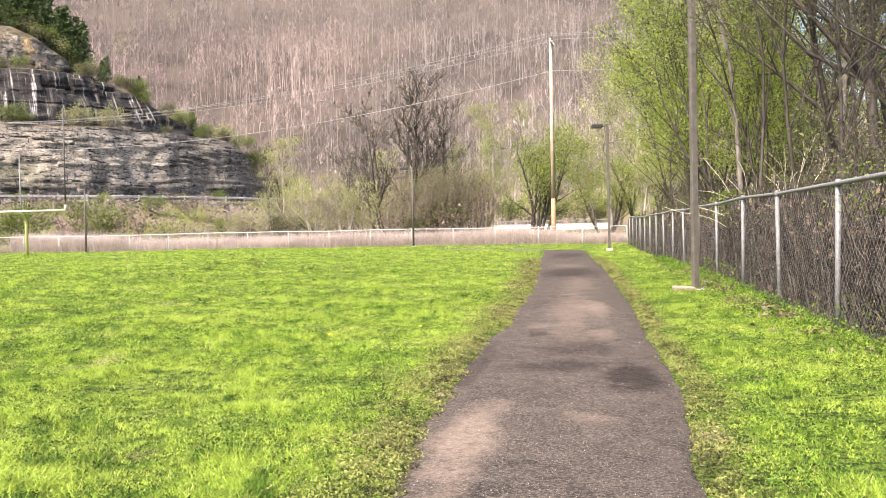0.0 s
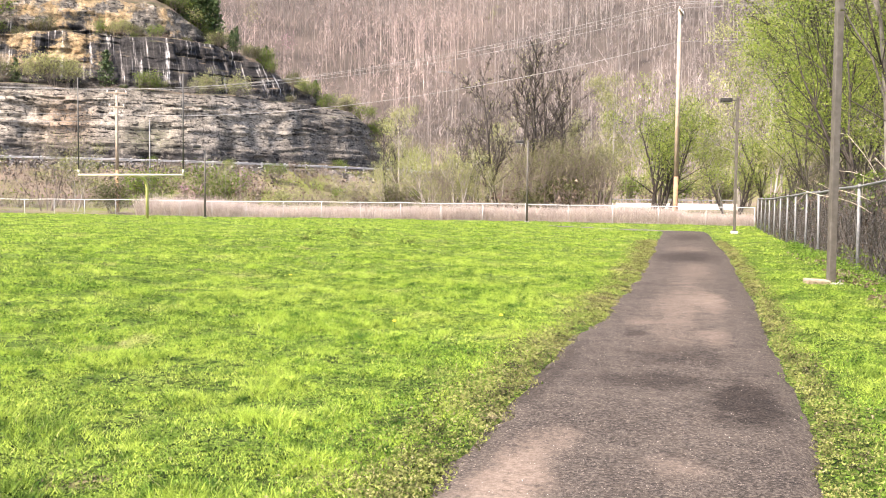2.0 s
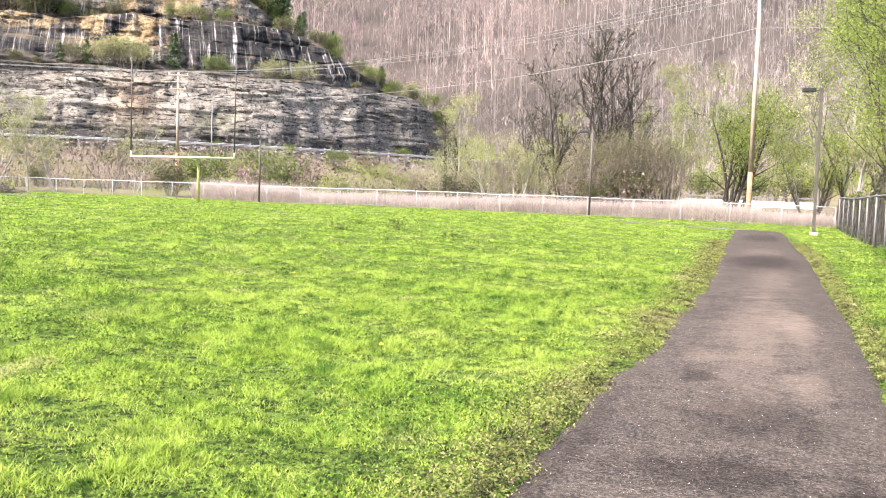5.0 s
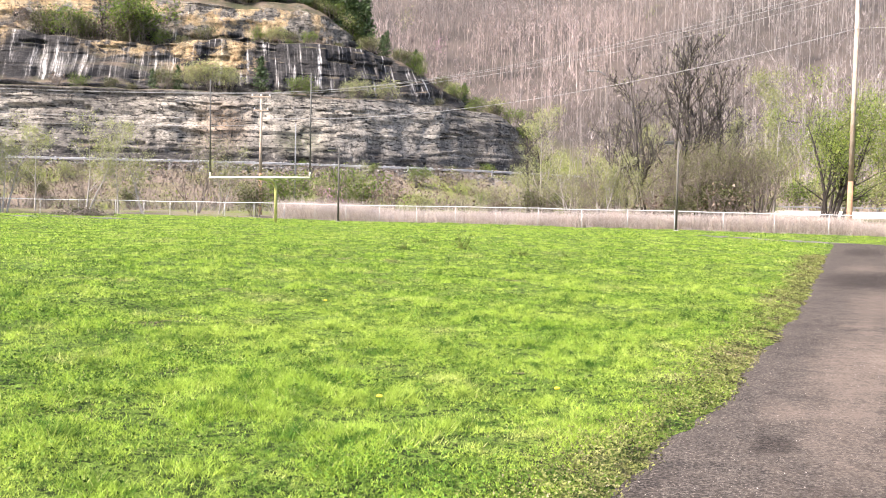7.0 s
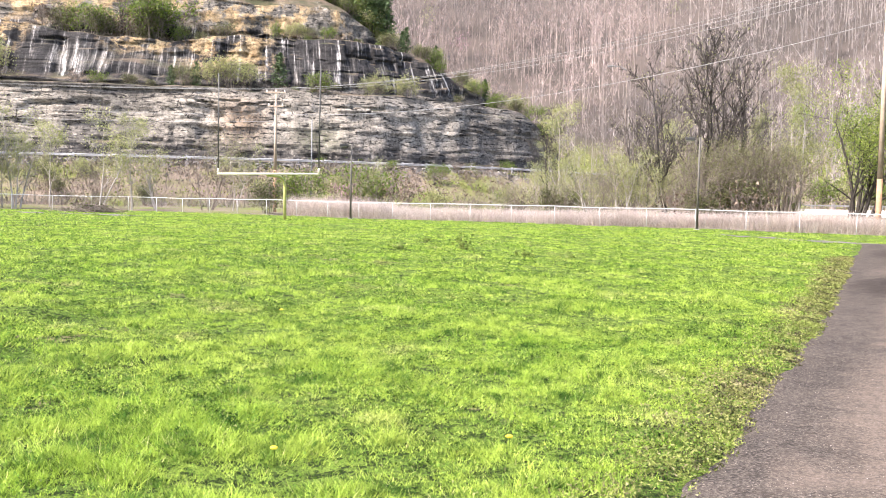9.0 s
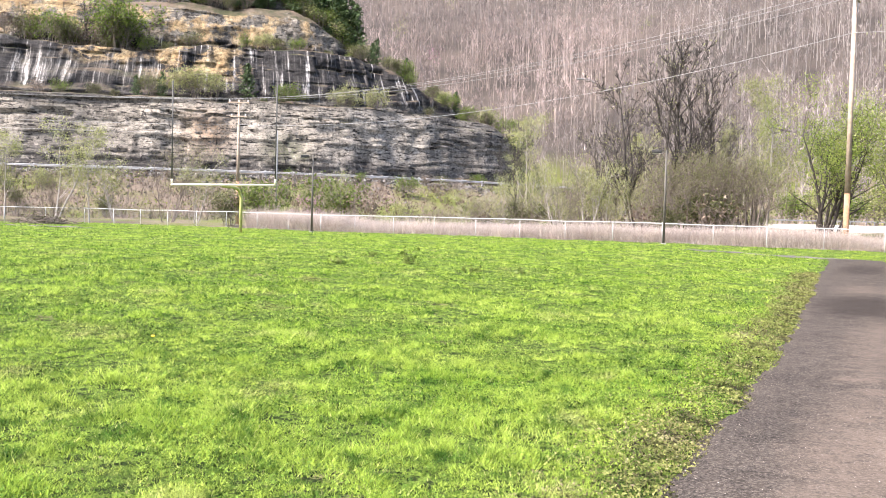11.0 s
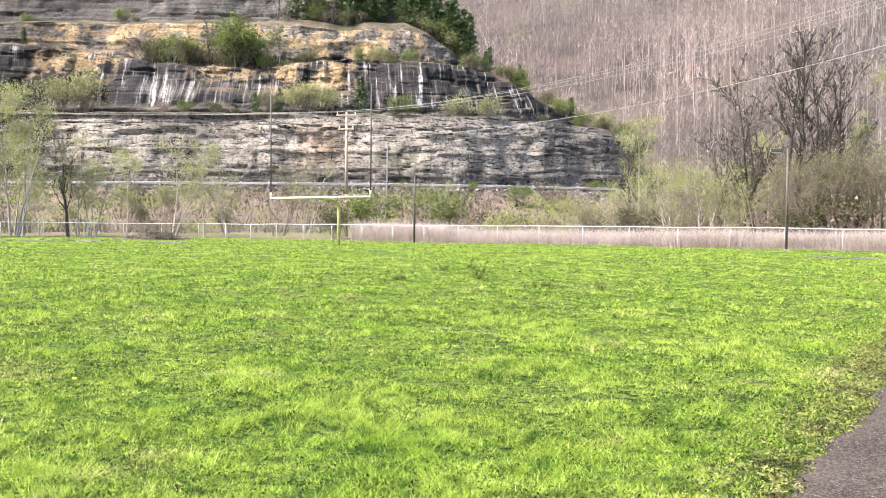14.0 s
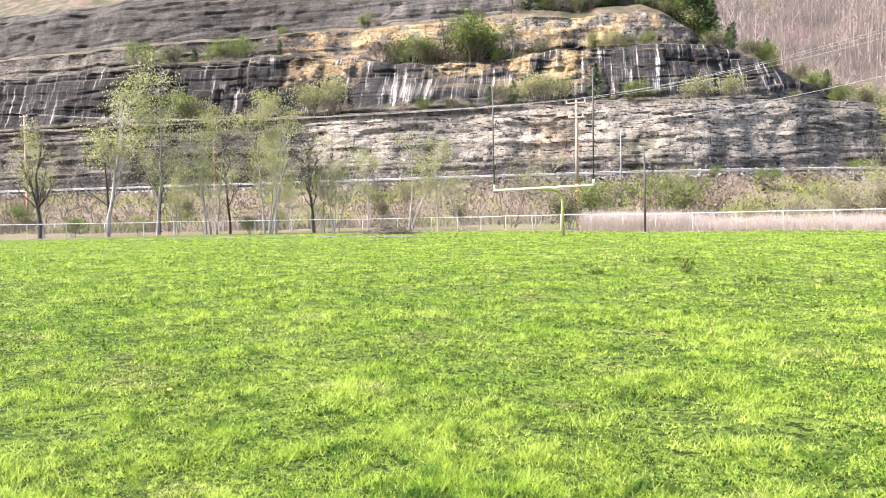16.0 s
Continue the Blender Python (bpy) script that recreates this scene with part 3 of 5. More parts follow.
def road_near(x, y):
    """How far along the rail, and how far uphill of it, plan points lie."""
    x, y = np.asarray(x, float), np.asarray(y, float)
    best, s, u = np.full(x.shape, 1e9), np.zeros(x.shape), np.zeros(x.shape)
    for k in range(0, 399, 3):
        x0, y0, x1, y1 = ROAD_X[k], ROAD_Y[k], ROAD_X[min(k + 3, 399)], ROAD_Y[min(k + 3, 399)]
        lx, ly = x1 - x0, y1 - y0
        ll = math.hypot(lx, ly)
        f = np.clip(((x - x0) * lx + (y - y0) * ly) / ll ** 2, 0, 1)
        d = np.hypot(x - x0 - f * lx, y - y0 - f * ly)
        near = d < best
        best = np.where(near, d, best)
        s = np.where(near, ROAD_S[k] + f * ll, s)
        u = np.where(near, d * np.sign(lx * (y - y0) - ly * (x - x0)), u)
    return s, u


def land(x, y):
    """Height of the ground sheet."""
    x, y = np.asarray(x, float), np.asarray(y, float)
    z = 0.28 * smooth(2.5, 14, -x) * smooth(70, 45, y)
    z = z + 0.22 * smooth(52, 68, y) + 1.0 * smooth(75, 110, y)
    z = z + 0.9 * smooth(3.9, 12, x)
    rough = smooth(3, 6, x) + smooth(64, 68, y)
    near = smooth(1.0, 1.8, np.abs(x - 0.05 + 0.0008 * np.maximum(y - 20, 0) ** 2))
    z = z + ((fractal(x, y, 1.3, 3) - 0.5) * 0.11 + (fractal(x + 9, y, 0.62, 2) - 0.5) * 0.07) * near + (fractal(x, y, 9, 3) - 0.5) * (0.10 * near + 0.7 * np.clip(rough, 0, 1))
    s, u = road_near(x, y)
    bank = smooth(-23, -1.2, u) * (1 - smooth(168, 182, s))
    z = z * (1 - bank) + (ROAD_Z - 0.05) * bank + (fractal(x, y, 3.0, 3) - 0.5) * 1.3 * bank * smooth(-1.5, -5, u)
    r, b = np.hypot(x, y), np.degrees(np.arctan2(-x, np.maximum(y, 1e-3)))
    rise = np.clip((r - 195) * 0.60, 0, 300) * smooth(-26, 6, b)
    rise = rise * (0.86 + 0.28 * fractal(x, y, 130, 4))
    return z + np.where(y > 0, rise, 0) + 4 * smooth(30, 160, x) * smooth(-40, 10, -np.abs(y - 40) + 100)


def lift_height(u):
    """Cross-section of the rock cut: near-vertical lifts with benches between."""
    return np.interp(u, (9.5, 11, 11.8, 13.6, 14.6, 20.0, 20.4, 23.6, 24.2, 30, 30.6, 32.2, 33, 38, 38.6, 41, 42, 95),
                     (6.2, 6.4, 8.4, 16.6, 18.6, 19.0, 21.2, 29.8, 30.8, 31.4, 32.2, 36.2, 36.6, 37.8, 39.0, 46.5, 48, 78))


def hill_top(s):
    """The rock cut runs out along the road: no ground is higher than this."""
    return np.interp(s, (-80, 60, 97, 108, 119, 126, 134, 141, 150, 156, 160, 166, 173), (90, 85, 62, 44, 35.5, 32, 28.5, 25, 21, 18.3, 15, 9, 3.0))


def cut_height(s, u):
    a = lift_height(u)
    # the second lift is lower towards the run-out, and the ground above the third is a wooded slope there
    drop = np.interp(s, (-80, 50, 58, 66, 84, 95, 130, 180), (0, 0, 1.5, 3.0, 3.8, 2.4, 2.4, 2.4))
    a = a - drop * smooth(20.5, 29, a) * smooth(35.0, 31.2, a)
    a = a + (np.minimum(a, 36.2 + (u - 33) * 0.8) - a) * smooth(74, 90, s)
    b = hill_top(s) + 0.16 * np.maximum(u - 20, 0) * smooth(165, 140, s)
    k = 1.2
    return -k * np.logaddexp(-a / k, -b / k)


def grid_faces(nu, nv):
    i = np.arange(nu * nv).reshape(nu, nv)
    return np.stack((i[:-1, :-1], i[1:, :-1], i[1:, 1:], i[:-1, 1:]), -1).reshape(-1, 4)


def steps(*spans):
    return np.unique(np.concatenate([np.arange(a, b, d) for a, b, d in spans]).round(3))


def build_ground():
    gx = steps((-900, -240, 40), (-240, -64, 4), (-64, -20, 1.2), (-20, 5, 0.22), (5, 30, 1.0), (30, 200, 6), (200, 900, 50))
    gy = steps((-300, 0, 30), (0, 4, 1), (4, 34, 0.24), (34, 70, 0.8), (70, 200, 3), (200, 700, 7), (700, 1400, 50))
    x, y = np.meshgrid(gx, gy, indexing="ij")
    v = np.stack((x, y, land(x, y)), -1).reshape(-1, 3)
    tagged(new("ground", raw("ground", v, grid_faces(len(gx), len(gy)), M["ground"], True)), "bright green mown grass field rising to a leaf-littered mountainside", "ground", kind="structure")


def edge_wobble(y, seed):
    return (fractal(y + seed, y * 0 + seed, 2.6, 5) - 0.5) * 0.2 + (fractal(y * 3 + seed, y * 0 + seed + 9, 1.0, 4) - 0.5) * 0.16


def path_edges(y):
    left = np.interp(y, (0, 5, 8.5, 12.5, 18, 25, 36, 50, 53), (-0.76, -0.76, -0.93, -0.94, -0.92, -1.16, -1.62, -2.05, -2.3))
    right = np.interp(y, (0, 6, 8.5, 12.5, 19, 30, 47, 53), (0.90, 0.97, 1.13, 1.10, 1.06, 0.88, 0.36, 0.1))
    return left + edge_wobble(y, 5), right + edge_wobble(y, 60) * 0.7


def build_paths():
    y = np.concatenate((np.arange(-4, 30, 0.09), np.arange(30, 52.4, 0.3)))
    a, b = path_edges(y)
    f = np.linspace(0, 1, 13)
    x = a[:, None] + (b - a)[:, None] * f[None]
    yy = np.repeat(y[:, None], 13, 1)
    z = land(x, yy) * 0 + np.maximum(land(x, yy), 0) + 0.035 + 0.02 * np.sin(math.pi * f)[None] + (fractal(x, yy, 0.8, 3) - 0.5) * 0.02
    z[:, 0] -= 0.06
    z[:, -1] -= 0.06
    v = np.stack((x, yy, z), -1).reshape(-1, 3)
    tagged(new("path", raw("path", v, grid_faces(len(y), 13), M["asphalt"], True)), "worn grey asphalt walking path with tan dust and ragged edges", "path", kind="structure")
    # the loop goes on round the end of the field
    for pts, w in ((((-1.0, 51.6), (-2.0, 52.6), (-3.6, 53.6), (-6.0, 54.6), (-9.0, 55.2)), 1.7), (((-41.0, 46.4), (-46, 45.8), (-52, 44.4), (-58, 41.5), (-62, 37)), 1.8)):
        p = np.array(pts)
        t = np.linspace(0, 1, 60)
        cx, cy = (np.interp(t, np.linspace(0, 1, len(p)), p[:, k]) for k in (0, 1))
        nx, ny = -np.gradient(cy), np.gradient(cx)
        q = np.hypot(nx, ny)
        g = np.linspace(-0.5, 0.5, 5) * w
        x, yy = cx[:, None] + (nx / q)[:, None] * g, cy[:, None] + (ny / q)[:, None] * g
        v = np.stack((x, yy, land(x, yy) + 0.03), -1).reshape(-1, 3)
        tagged(new("path", raw("path", v, grid_faces(60, 5), M["loop"], True)), "pale asphalt loop path around the end of the field", "path", kind="structure")


def build_cut():
    s = np.concatenate((np.arange(-70, 20, 1.0), np.arange(20, 172, 0.36)))
    u = np.concatenate((np.arange(9.5, 11, 0.5), np.arange(11, 14.7, 0.055), np.arange(14.7, 20, 0.5), np.arange(20, 24.3, 0.07), np.arange(24.3, 30, 0.5),
                        np.arange(30, 33, 0.09), np.arange(33, 38, 0.5), np.arange(38, 42, 0.12), np.arange(42, 95, 2.0)))
    ss, uu = np.meshgrid(s, u, indexing="ij")
    # joints and beds push the faces in and out
    uw = uu + (fractal(ss, uu * 0 + 3, 13, 3) - 0.5) * 2.6 * smooth(9.5, 12, uu)
    z = cut_height(ss, uu)
    z = z + (fractal(ss, uu, 7, 3) - 0.5) * 1.4 * smooth(12, 16, uu)
    steep = smooth(0.8, 2.5, np.gradient(z, axis=1) / np.maximum(np.gradient(uu, axis=1), 1e-3))
    pick = lambda a, b: HASH[np.floor(a).astype(int) % 256, np.floor(b).astype(int) % 256]
    dip = z + (fractal(ss, uu * 0 + 40, 24, 3) - 0.5) * 2.2
    bed = np.floor((dip + 0.55 * np.sin(dip * 1.9) + 0.4 * np.sin(dip * 0.83)) / 0.62)
    long = 1.6 + 5.5 * pick(bed, bed * 0 + 7)
    block = pick(ss / long + 9 * pick(bed, bed * 0 + 31), bed)
    rib = ss + (fractal(ss, z, 3, 2) - 0.5) * 1.4
    joint = pick(rib / 1.5, np.floor(dip / 5.0)) - 0.5
    second = smooth(20, 21.5, z) * smooth(31, 29.5, z)
    out = (pick(bed, bed * 0 + 3) - 0.5) * 0.34 + (block - 0.5) * (0.36 - 0.1 * second)
    out = out + joint * (0.12 + 0.75 * second) + (fractal(ss, z, 5, 3) - 0.5) * 1.1 + (fractal(ss * 2, z * 2, 0.9, 2) - 0.5) * 0.12
    out = out + 0.7 * (block < 0.06)
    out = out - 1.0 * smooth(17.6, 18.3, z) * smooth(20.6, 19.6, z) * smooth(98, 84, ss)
    x, y = road_place(ss, uw + out * steep)
    v = np.stack((x, y, z), -1).reshape(-1, 3)
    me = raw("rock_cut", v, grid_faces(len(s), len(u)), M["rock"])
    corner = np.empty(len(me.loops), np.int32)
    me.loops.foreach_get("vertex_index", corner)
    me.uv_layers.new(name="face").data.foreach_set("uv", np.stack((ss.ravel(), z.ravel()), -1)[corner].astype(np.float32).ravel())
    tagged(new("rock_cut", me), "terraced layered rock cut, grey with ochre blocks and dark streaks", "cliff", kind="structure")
    # carriageway and gravel shoulder
    ss, uu = np.meshgrid(np.arange(-75, 178, 3.0), np.linspace(-1.4, 10.5, 6), indexing="ij")
    x, y = road_place(ss, uu)
    v = np.stack((x, y, np.full(x.shape, ROAD_Z)), -1).reshape(-1, 3)
    tagged(new("road", raw("road", v, grid_faces(*ss.shape), M["road"], True)), "pale grey highway above the embankment", "road", kind="structure")


def field_limit(x):
    """Lower edge of the part of the field that is planted with blades."""
    a = np.abs(x)
    return np.maximum(4.0, np.minimum(1.0 + 1.15 * a, 11.2 + 0.2 * a))


def build_grass():
    cell = 0.5
    gx, gy = np.meshgrid(np.arange(-64, 3.3, cell), np.arange(3.6, 64, cell), indexing="ij")
    gx, gy = gx.ravel(), gy.ravel()
    keep = (gy > field_limit(gx)) & ((-0.88 * gx + 0.476 * gy) < 83.5)
    gx, gy = gx[keep], gy[keep]
    d = np.hypot(gx - 0.3, gy - np.clip(gy, 0.5, 13))
    d = np.maximum(d, 4.5)

    def scatter(amount):
        n = RNG.poisson(amount * cell * cell)
        return np.repeat(gx, n) + RNG.uniform(0, cell, n.sum()), np.repeat(gy, n) + RNG.uniform(0, cell, n.sum()), np.repeat(d, n)

    def off_path(x, y):
        a, b = path_edges(y)
        return (y > 52.2) | (x < a + RNG.normal(0, 0.07, len(x)) - 0.02) | (x > b + RNG.normal(0, 0.07, len(x)) + 0.02)

    # tufts of blades
    x, y, dd = scatter(np.minimum(17000 / d ** 2, 760))
    lush = fractal(x, y, 1.4, 3)
    clump = fractal(x + 3, y, 0.36, 2)
    keep = off_path(x, y) & (RNG.random(len(x)) < (0.62 + 0.7 * smooth(0.35, 0.6, clump)) * (0.85 + 0.25 * smooth(0.3, 0.6, lush)) + 0.5 * smooth(14, 30, dd))
    x, y, dd, lush, clump = x[keep], y[keep], dd[keep], lush[keep], clump[keep]
    tall = 0.034 + 0.016 * smooth(0.56, 0.8, lush) * RNG.uniform(0.4, 1.1, len(x)) + RNG.uniform(0, 0.018, len(x))
    tall *= 0.7 + 0.7 * smooth(0.44, 0.68, clump) + 0.6 * smooth(0.66, 0.8, clump)
    a, b = path_edges(y)
    verge = smooth(0.75, 0.1, np.minimum(np.abs(x - a), np.abs(x - b)))
    tall *= 1 - 0.4 * verge
    hollow = smooth(0.57, 0.66, fractal(x + 71, y * 0.8, 0.42, 3)) * smooth(34, 16, dd)
    keep = RNG.random(len(x)) > 0.7 * hollow + 0.45 * ((x > 0.8) & (dd < 30)) + 0.75 * smooth(0.36, 0.1, np.minimum(np.abs(x - a), np.abs(x - b)))
    x, y, dd, tall = x[keep], y[keep], dd[keep], tall[keep]
    k = 11
    x, y, dd, tall = (np.repeat(q, k) for q in (x, y, dd, tall))
    n = len(x)
    spread = 0.018 + dd * 0.003
    bx, by = x + RNG.normal(0, 1, n) * spread, y + RNG.normal(0, 1, n) * spread
    way = RNG.uniform(0, math.tau, n)
    lean = RNG.uniform(0.25, 1.5, n)
    h = tall * RNG.uniform(0.55, 1.25, n)
    w = 0.0018 + 0.00054 * dd
    tx, ty, tz = bx + np.cos(way) * h * lean, by + np.sin(way) * h * lean, h
    face = RNG.uniform(0, math.tau, n)
    ox, oy = np.cos(face) * w, np.sin(face) * w
    z0 = land(bx, by) - 0.01
    v = np.stack((np.stack((bx - ox, by - oy, z0), -1), np.stack((bx + ox, by + oy, z0), -1),
                  np.stack((tx, ty, z0 + tz), -1)), 1).reshape(-1, 3)
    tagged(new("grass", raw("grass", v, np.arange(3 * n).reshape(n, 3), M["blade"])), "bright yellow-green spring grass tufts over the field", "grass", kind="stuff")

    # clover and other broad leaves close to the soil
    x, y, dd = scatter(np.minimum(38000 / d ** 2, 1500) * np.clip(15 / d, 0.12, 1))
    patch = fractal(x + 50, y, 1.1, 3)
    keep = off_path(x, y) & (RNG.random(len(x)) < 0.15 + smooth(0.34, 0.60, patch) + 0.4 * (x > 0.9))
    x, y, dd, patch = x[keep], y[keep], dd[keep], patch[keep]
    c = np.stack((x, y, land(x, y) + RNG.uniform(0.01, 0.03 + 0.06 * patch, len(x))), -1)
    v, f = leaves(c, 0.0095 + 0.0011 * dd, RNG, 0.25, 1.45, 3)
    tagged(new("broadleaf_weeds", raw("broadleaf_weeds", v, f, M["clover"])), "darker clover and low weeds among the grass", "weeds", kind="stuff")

    # dry creeping verge along both edges of the asphalt
    n = 125000
    y = 4.0 + 34 * RNG.random(n) ** 1.7
    a, b = path_edges(y)
    side = RNG.random(n) < 0.66
    off = np.abs(RNG.normal(0, 0.22, n)) - 0.14 * RNG.random(n)
    keep = RNG.random(n) < 0.25 + 1.2 * smooth(0.35, 0.6, fractal(off * 2 + 40, y, 0.55, 3))
    x = np.where(side, a - off * 1.2, b + off * 0.7)
    c = np.stack((x, y, np.maximum(land(x, y), 0.0) + 0.035 + RNG.uniform(0.0, 0.05, n) * smooth(-0.15, 0.1, off)), -1)[keep]
    y = y[keep]
    v, f = leaves(c, 0.0105 + 0.0006 * np.maximum(y - 12, 0), RNG, 0.3, 1.9, 3)
    tagged(new("dry_verge_weeds", raw("dry_verge_weeds", v, f, M["verge"])), "straw-coloured creeping weeds along the path edge", "weeds", kind="stuff")


def far_fence_y(x):
    return np.interp(x, (-60, -41, -34, -12, 0, 3.2), (64.2, 63.7, 63.0, 64.1, 63.1, 62.5))


def build_reeds():
    n = 150000
    x = RNG.uniform(-44, 3.0, n)
    y = far_fence_y(x) + 0.35 + 5.5 * RNG.random(n) ** 1.4
    keep = RNG.random(n) < 0.35 + 0.9 * smooth(0.3, 0.55, fractal(x, y, 4, 3))
    x, y = x[keep], y[keep]
    n = len(x)
    h = RNG.uniform(0.45, 1.4, n) * (0.75 + 0.5 * fractal(x, y, 6, 2)) * np.where(x > -1.5, 0.75, 1.0)
    h *= np.where((x < -34), 1.1, 0.78) * np.where(RNG.random(n) < 0.12, 1.3, 1.0)
    way, lean = RNG.uniform(0, math.tau, n), RNG.uniform(0.05, 0.6, n)
    z = land(x, y) - 0.03
    w = RNG.uniform(0.009, 0.02, n)
    f = RNG.uniform(0, math.tau, n)
    ox, oy = np.cos(f) * w, np.sin(f) * w
    tx, ty = x + np.cos(way) * lean * h, y + np.sin(way) * lean * h
    v = np.stack((np.stack((x - ox, y - oy, z), -1), np.stack((x + ox, y + oy, z), -1), np.stack((tx, ty, z + h), -1)), 1).reshape(-1, 3)
    tagged(new("dry_reeds", raw("dry_reeds", v, np.arange(3 * n).reshape(n, 3), M["reed"])), "tall bleached pinkish dry grass behind the chain-link fence", "reeds", kind="stuff")


# ---- fences and poles ----
def chain_link(a, b, za, zb, height, mesh, width, phase=0.0):
    """Zigzag wires between two plan points: verts and quads."""
    a, b = np.array(a, float), np.array(b, float)
    span = np.linalg.norm(b - a)
    nc, nr = max(2, int(span / mesh)), max(2, int(height / mesh))
    i, j = np.meshgrid(np.arange(nc), np.arange(nr), indexing="ij")
    i, j = i.ravel(), j.ravel()
    odd = (i + j) % 2
    f0, f1 = (i + odd) / nc, (i + 1 - odd) / nc
    z0, z1 = j * height / nr, (j + 1) * height / nr
    d = (b - a)
    side = np.array((d[0], d[1], 0)) / span * width
    p0 = np.stack((a[0] + d[0] * f0, a[1] + d[1] * f0, za + (zb - za) * f0 + z0 + 0.04), -1)
    p1 = np.stack((a[0] + d[0] * f1, a[1] + d[1] * f1, za + (zb - za) * f1 + z1 + 0.04), -1)
    v = np.stack((p0 - side, p0 + side, p1 + side, p1 - side), 1).reshape(-1, 3)
    return v, np.arange(len(v)).reshape(-1, 4)


def build_fence(name, label, line, height, spacing, post_r, mesh, wire_w, steel):
    """Posts along a plan line, with a top rail and chain-link between."""
    line = np.array(line, float)
    s = np.concatenate(([0], np.cumsum(np.hypot(*np.diff(line, axis=0).T))))
    at = np.arange(0, s[-1], spacing)
    px, py = np.interp(at, s, line[:, 0]), np.interp(at, s, line[:, 1])
    pz = land(px, py)
    root = thing(name, label, "fence")
    bm = tube_bm(((0, 0, -0.2), (0, 0, height - 0.02)), post_r, 8)
    tube_bm(((0, 0, height - 0.05), (0, 0, height + 0.02), (0, 0, height + 0.045)), (post_r * 1.25, post_r * 1.25, post_r * 0.5), 8, bm)
    first = part("post", bm, steel, root, smooth=True)
    for k in range(len(at)):
        ob = first if k == 0 else part("post", first.data, None, root)
        ob.matrix_basis = pose(px[k], py[k], pz[k], (k * 37 % 5 - 2) * 0.35, (k * 53 % 7 - 3) * 0.3, k * 40)
    part("top_rail", tube_bm([(x, y, z + height - 0.01) for x, y, z in zip(px, py, pz)], max(post_r * 0.8, 0.023), 8), steel, root, smooth=True)
    sets = [chain_link((px[k], py[k]), (px[k + 1], py[k + 1]), pz[k], pz[k + 1], height - 0.06, mesh, wire_w) for k in range(len(at) - 1)]
    part("chain_link", raw("chain_link", *joined(*sets), M["wire"]), None, root, "weathered chain-link wire mesh")


def lamp_post(x, y, z, height, turn, square):
    root = thing("lamp_post", "brown steel field light pole with a dark box lamp head", "lamp post", pose(x, y, z, 0, 0, turn), "field light poles")
    if square:
        part("pole", box_bm(-0.063, 0.063, -0.063, 0.063, 0.0, height, 0.012), M["pole_brown"], root)
    else:
        part("pole", tube_bm(((0, 0, 0), (0, 0, height)), (0.075, 0.055), 10), M["pole_brown"], root, smooth=True)
    part("base_plate", box_bm(-0.16, 0.16, -0.16, 0.16, -0.12, 0.03, 0.01), M["concrete"], root, "concrete footing")
    for k in range(4):
        part("bolt", tube_bm(((0.11 * (1 if k % 2 else -1), 0.11 * (1 if k // 2 else -1), 0.02), (0.11 * (1 if k % 2 else -1), 0.11 * (1 if k // 2 else -1), 0.07)), 0.014, 6), M["galv"], root)
    part("arm", box_bm(-0.32, 0.02, -0.025, 0.025, height - 0.16, height - 0.10, 0.006), M["pole_brown"], root)
    head = part("lamp_head", box_bm(-0.85, -0.28, -0.2, 0.2, height - 0.22, height - 0.02, 0.035), M["lamp_case"], root, "dark box lamp head")
    part("lens", box_bm(-0.80, -0.33, -0.16, 0.16, height - 0.238, height - 0.222, 0.004), M["lens"], head)
    return root


def build_goal():
    root = thing("goalpost", "faded yellow gooseneck football goalpost with dark uprights", "goalpost")
    g = float(land(-33.36, 50.1))
    bar, half, cx, y = 2.93, 3.72, -33.34, 48.75
    part("crossbar", tube_bm(((cx - half, y, bar), (cx + half, y, bar)), 0.062, 12), M["cream"], root, "cream crossbar", True)
    neck = [(cx, 50.45, g - 0.2), (cx, 50.45, bar - 0.75)]
    neck += [(cx, 49.75 + 0.7 * math.cos(a), bar - 0.75 + 0.66 * math.sin(a)) for a in (0.35, 0.8, 1.2, 1.57)]
    neck += [(cx, y + 0.06, bar - 0.06)]
    part("gooseneck_post", tube_bm(neck, 0.088, 12), M["yellow"], root, "yellow gooseneck post", True)
    for sx in (-1, 1):
        x = cx + sx * (half - 0.04)
        part("sleeve", tube_bm(((x, y, bar), (x, y, bar + 0.32)), 0.06, 10), M["cream"], root, smooth=True)
        part("upright", tube_bm(((x, y, bar + 0.3), (x + sx * 0.02, y, 8.9)), 0.038, 10), M["upright"], root, "dark thin upright", True)


